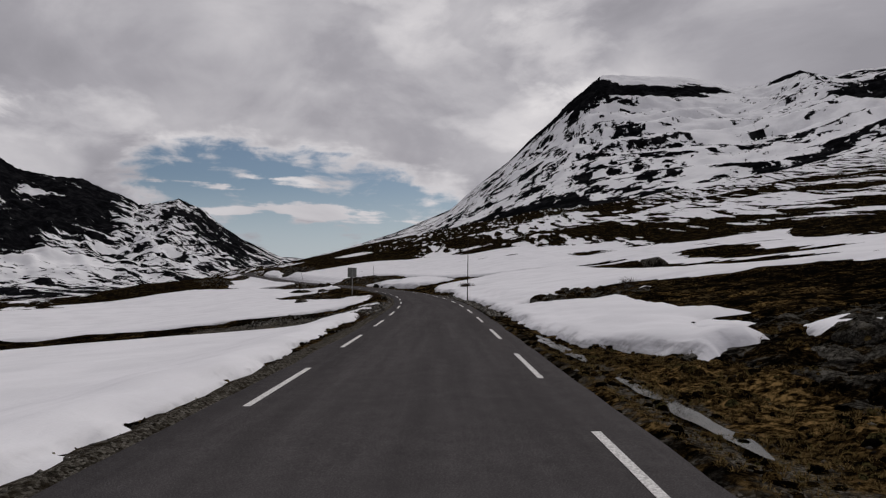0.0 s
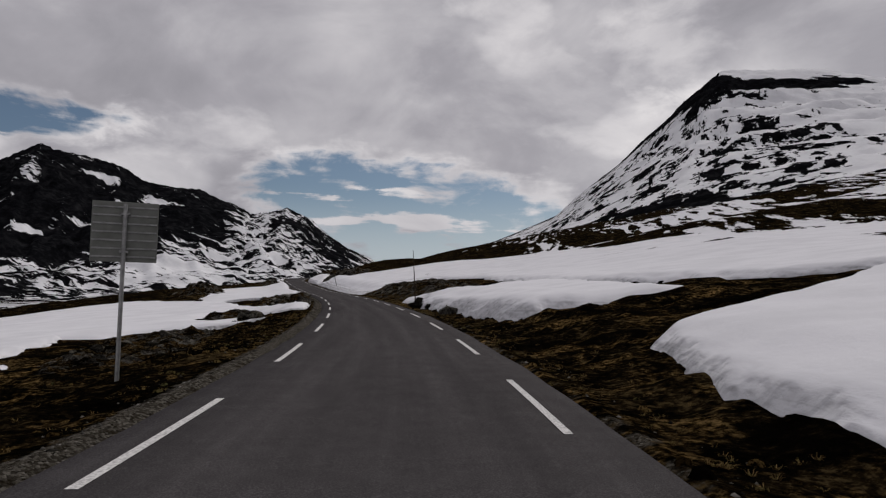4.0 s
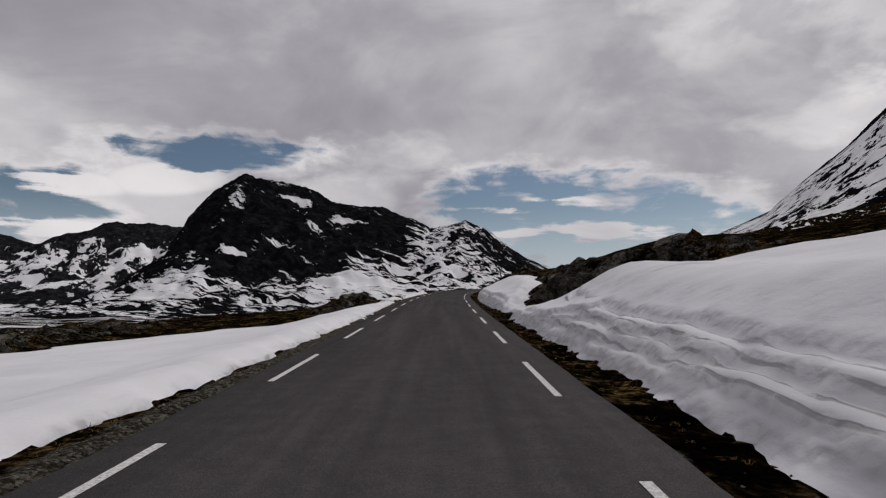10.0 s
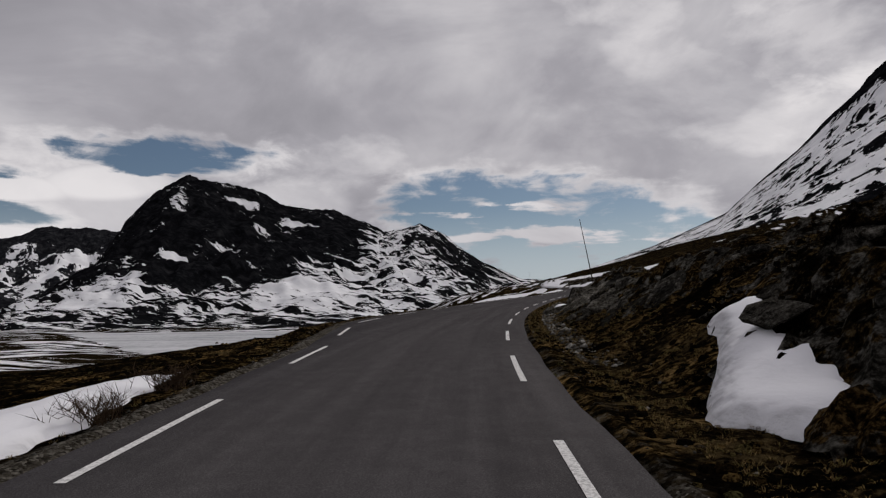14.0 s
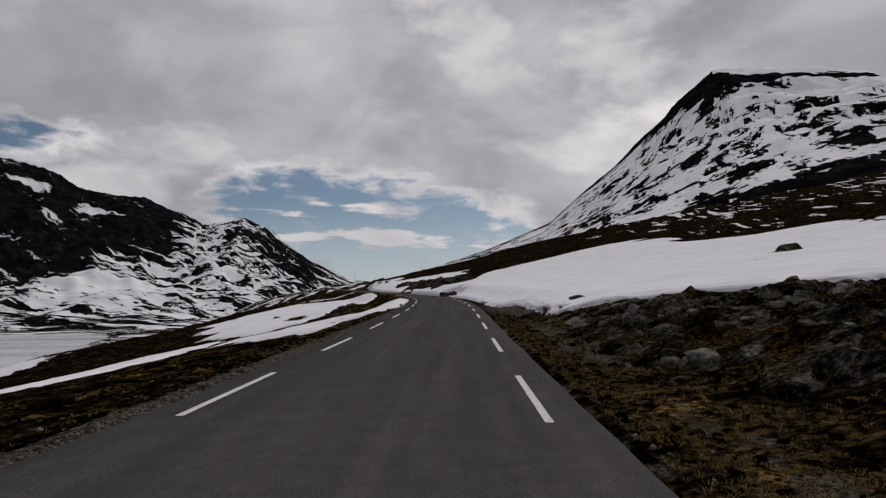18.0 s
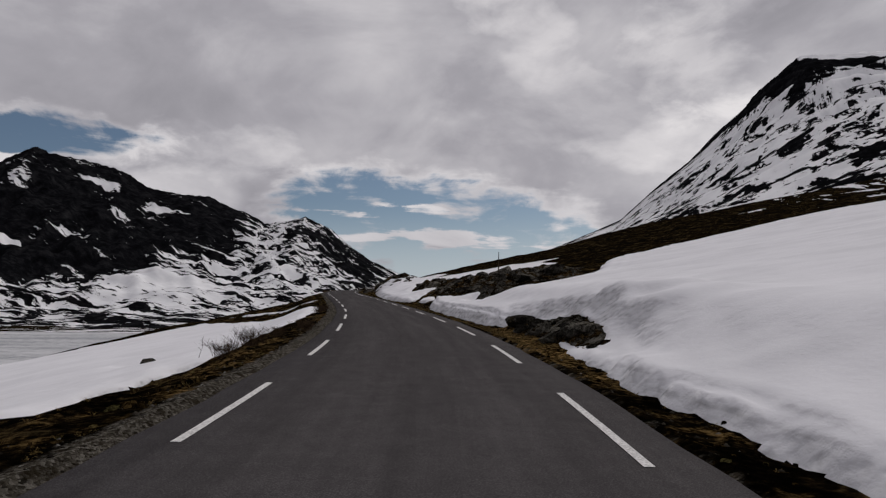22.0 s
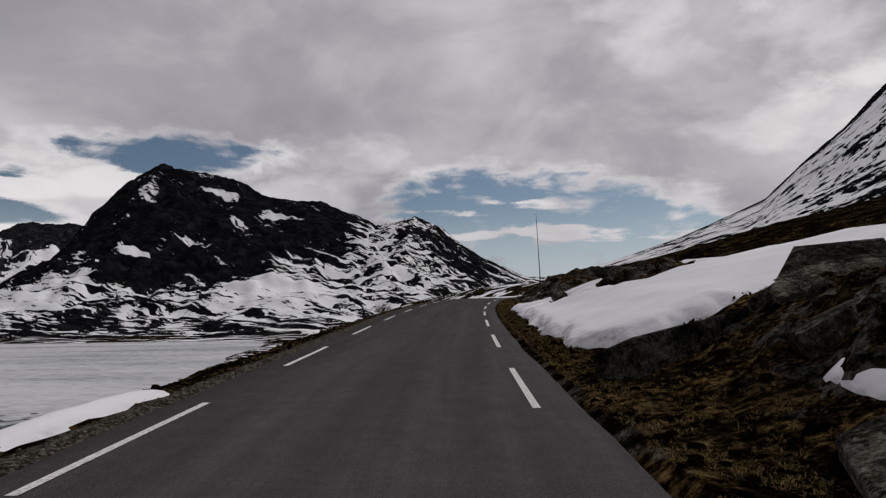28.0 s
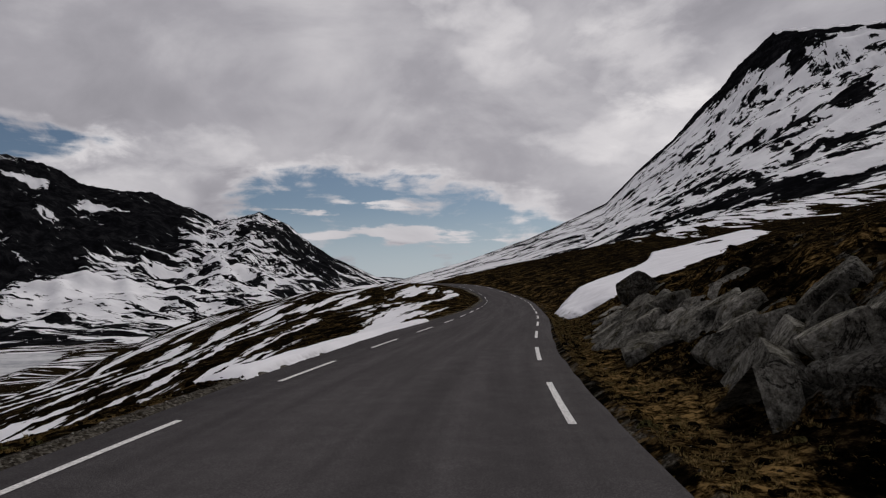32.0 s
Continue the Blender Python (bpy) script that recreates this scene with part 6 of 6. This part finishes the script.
def m_scree(N, co, b):
    r = N.t.nodes.new("ShaderNodeNewGeometry").outputs["Random Per Island"]
    n = N.noise(co, 30.0, 5, 0.7)
    col = N.ramp(r, [(0.1, (0.025, 0.023, 0.02)), (0.6, (0.09, 0.085, 0.076)), (0.95, (0.3, 0.285, 0.26))])
    N.link(N.mix(N.step(n, 0.45, 0.65), col, (0.03, 0.027, 0.022)), b.inputs["Base Color"])


SCREE = material("pale_scree", m_scree)
STONES = material("loose_stones", m_stones)
GRASS = material("dry_grass", m_grass)
scatter("gravel", "loose grey stones along the road edge", "gravel", verge_spots(14000, 2.5, 3.5, 5), stone_piece, STONES, 6)
scatter("gravel", "fine pale gravel between the asphalt and the heath", "gravel", verge_spots(12000, 2.58, 3.05, 81, -5, 600, -1), stone_piece, SCREE, 82)
scatter("gravel", "pale gravel on the wide shoulder", "gravel", verge_spots(3500, 2.65, 5.0, 17, 112, 146, -1), stone_piece, STONES, 18)
scatter("gravel", "line of wet stones in the ditch", "gravel", verge_spots(2600, 3.35, 3.95, 57, 258, 300, 1), scree_piece, SCREE, 58)
scatter("gravel", "coarse grey scree below the road", "gravel", verge_spots(6000, 2.7, 13.0, 7, 31, 50, -1), scree_piece, SCREE, 8)
scatter("gravel", "grey rubble along the ditch", "gravel", verge_spots(4500, 2.75, 4.0, 19, 30, 66, 1), scree_piece, SCREE, 20)
scatter("grass", "tufts of dry brown grass on the verge", "grass", verge_spots(7000, 3.0, 4.4, 9), tuft_piece, GRASS, 10)
scatter("grass", "dry brown grass and moss on the bank", "grass", verge_spots(14000, 3.2, 9.0, 11, 245, 345, 1), tuft_piece, GRASS, 12)
scatter("grass", "dry brown grass on the rocky bank", "grass", verge_spots(7000, 3.2, 9.0, 13, 465, 585, 1), tuft_piece, GRASS, 14)
scatter("grass", "dry heath grass in the hollow", "grass", verge_spots(7000, 3.2, 14.0, 15, -5, 16, 1), tuft_piece, GRASS, 16)


def moss_piece(rng):
    """A low uneven cushion."""
    r, h, k = 0.03 + 0.09 * rng.uniform() ** 2, rng.uniform(0.25, 0.6), 6
    th = np.arange(k) * 6.283 / k + rng.uniform(0, 6.28)
    a = np.stack([np.cos(th), np.sin(th)], 1) * r
    low = np.concatenate([a * rng.uniform(0.8, 1.25, (k, 1)), np.full((k, 1), -0.05)], 1)
    top = np.concatenate([a * 0.6 * rng.uniform(0.8, 1.2, (k, 1)), rng.uniform(0.6, 1.0, (k, 1)) * r * h], 1)
    co = np.concatenate([low, top, [[0, 0, r * h * 1.1]]])
    fa = []
    for j in range(k):
        n = (j + 1) % k
        fa += [(j, n, k + n), (j, k + n, k + j), (k + j, k + n, 2 * k)]
    return co, np.array(fa)


def m_moss(N, co, b):
    r = N.t.nodes.new("ShaderNodeNewGeometry").outputs["Random Per Island"]
    col = N.ramp(r, [(0.0, (0.003, 0.0025, 0.002)), (0.42, (0.009, 0.0065, 0.0035)), (0.6, (0.045, 0.028, 0.0105)), (0.82, (0.17, 0.11, 0.04)), (1.0, (0.08, 0.075, 0.03))])
    n = N.noise(co, 22.0, 6, 0.7)
    N.link(N.mix(N.step(n, 0.4, 0.62), (0.002, 0.0015, 0.001), col), b.inputs["Base Color"])
    bump(N, b, n, 0.06, 1.0)


MOSS = material("moss_cushions", m_moss)
for n, lo, hi, sd, a, b, side, lab in (
        (3000, 3.0, 14.0, 21, -5, 18, 1, "brown and black moss cushions in the hollow"), (2200, 2.9, 8.0, 22, 116, 150, 1, "dark heather below the rock ledge"),
        (4500, 2.9, 9.0, 23, 245, 345, 1, "ochre and black moss on the bank"), (4500, 2.9, 9.0, 24, 432, 585, 1, "rust brown heather on the rocky bank"),
        (3500, 3.05, 12.0, 25, 425, 560, -1, "dark heather on the slope above the lake"), (1500, 3.1, 8.0, 26, 84, 145, -1, "dark heather among stones"),
        (1800, 3.05, 14.0, 27, 215, 345, -1, "dark moss below the road"), (2500, 2.6, 3.6, 28, -5, 600, 1, "moss along the edge of the asphalt"), (1800, 3.05, 3.7, 29, -5, 600, -1, "moss along the shoulder")):
    scatter("moss", lab, "moss", verge_spots(int(n * 1.4), lo, hi, sd, a, b, side), moss_piece, MOSS, sd + 30)
scatter("stones", "small grey stones lying in the moss", "stones", verge_spots(1200, 3.0, 10.0, 51, -5, 30, 1), stone_piece, STONES, 52)
scatter("stones", "small grey stones on the rocky bank", "stones", verge_spots(2500, 3.0, 9.0, 53, 245, 345, 1), stone_piece, STONES, 54)
scatter("gravel", "grey gravel of the lay-by", "gravel", verge_spots(3000, 2.7, 6.0, 55, 346, 362, 1), stone_piece, STONES, 56)
for a, b, n, sd in ((-5, 16, 1500, 71), (100, 146, 2500, 72), (262, 345, 5000, 73), (400, 440, 2500, 74), (465, 590, 7000, 75)):
    scatter("grass", "ochre dry grass along the ditch", "grass", verge_spots(n, 2.75, 4.6, sd, a, b, 1), tuft_piece, GRASS, sd + 20)


def m_water(N, co, b):
    n = N.noise(co, 3.0, 4)
    N.link(N.ramp(n, [(0.35, (0.03, 0.03, 0.022)), (0.65, (0.09, 0.085, 0.065))]), b.inputs["Base Color"])
    b.inputs["Roughness"].default_value, b.inputs["Specular IOR Level"].default_value = 0.12, 0.5


WATER = material("melt_water", m_water)


def puddle(s0, s1, u0, width, seed):
    """A long shallow pool in the ditch."""
    s = np.linspace(s0, s1, 50)
    S, V = np.meshgrid(s, np.linspace(-0.5, 0.5, 5), indexing="ij")
    w = width * np.sqrt(np.clip(1 - ((S - (s0 + s1) / 2) / ((s1 - s0) / 2)) ** 2, 0, 1)) * (1 + 0.3 * wob(S, V, 1.5, seed))
    U = u0 + 0.06 * wob(S, 0 * S, 3.0, seed + 1) + V * w
    X, Y, Z = land(S, U, 0.0)
    ob = new("puddle", sheet("puddle", X, Y, Z + 0.05, WATER))
    tagged(ob, "shallow melt water lying in the ditch", "puddle", kind="structure")


puddle(5.5, 10.5, 3.3, 0.26, 3)
puddle(12.5, 19, 3.2, 0.35, 6)
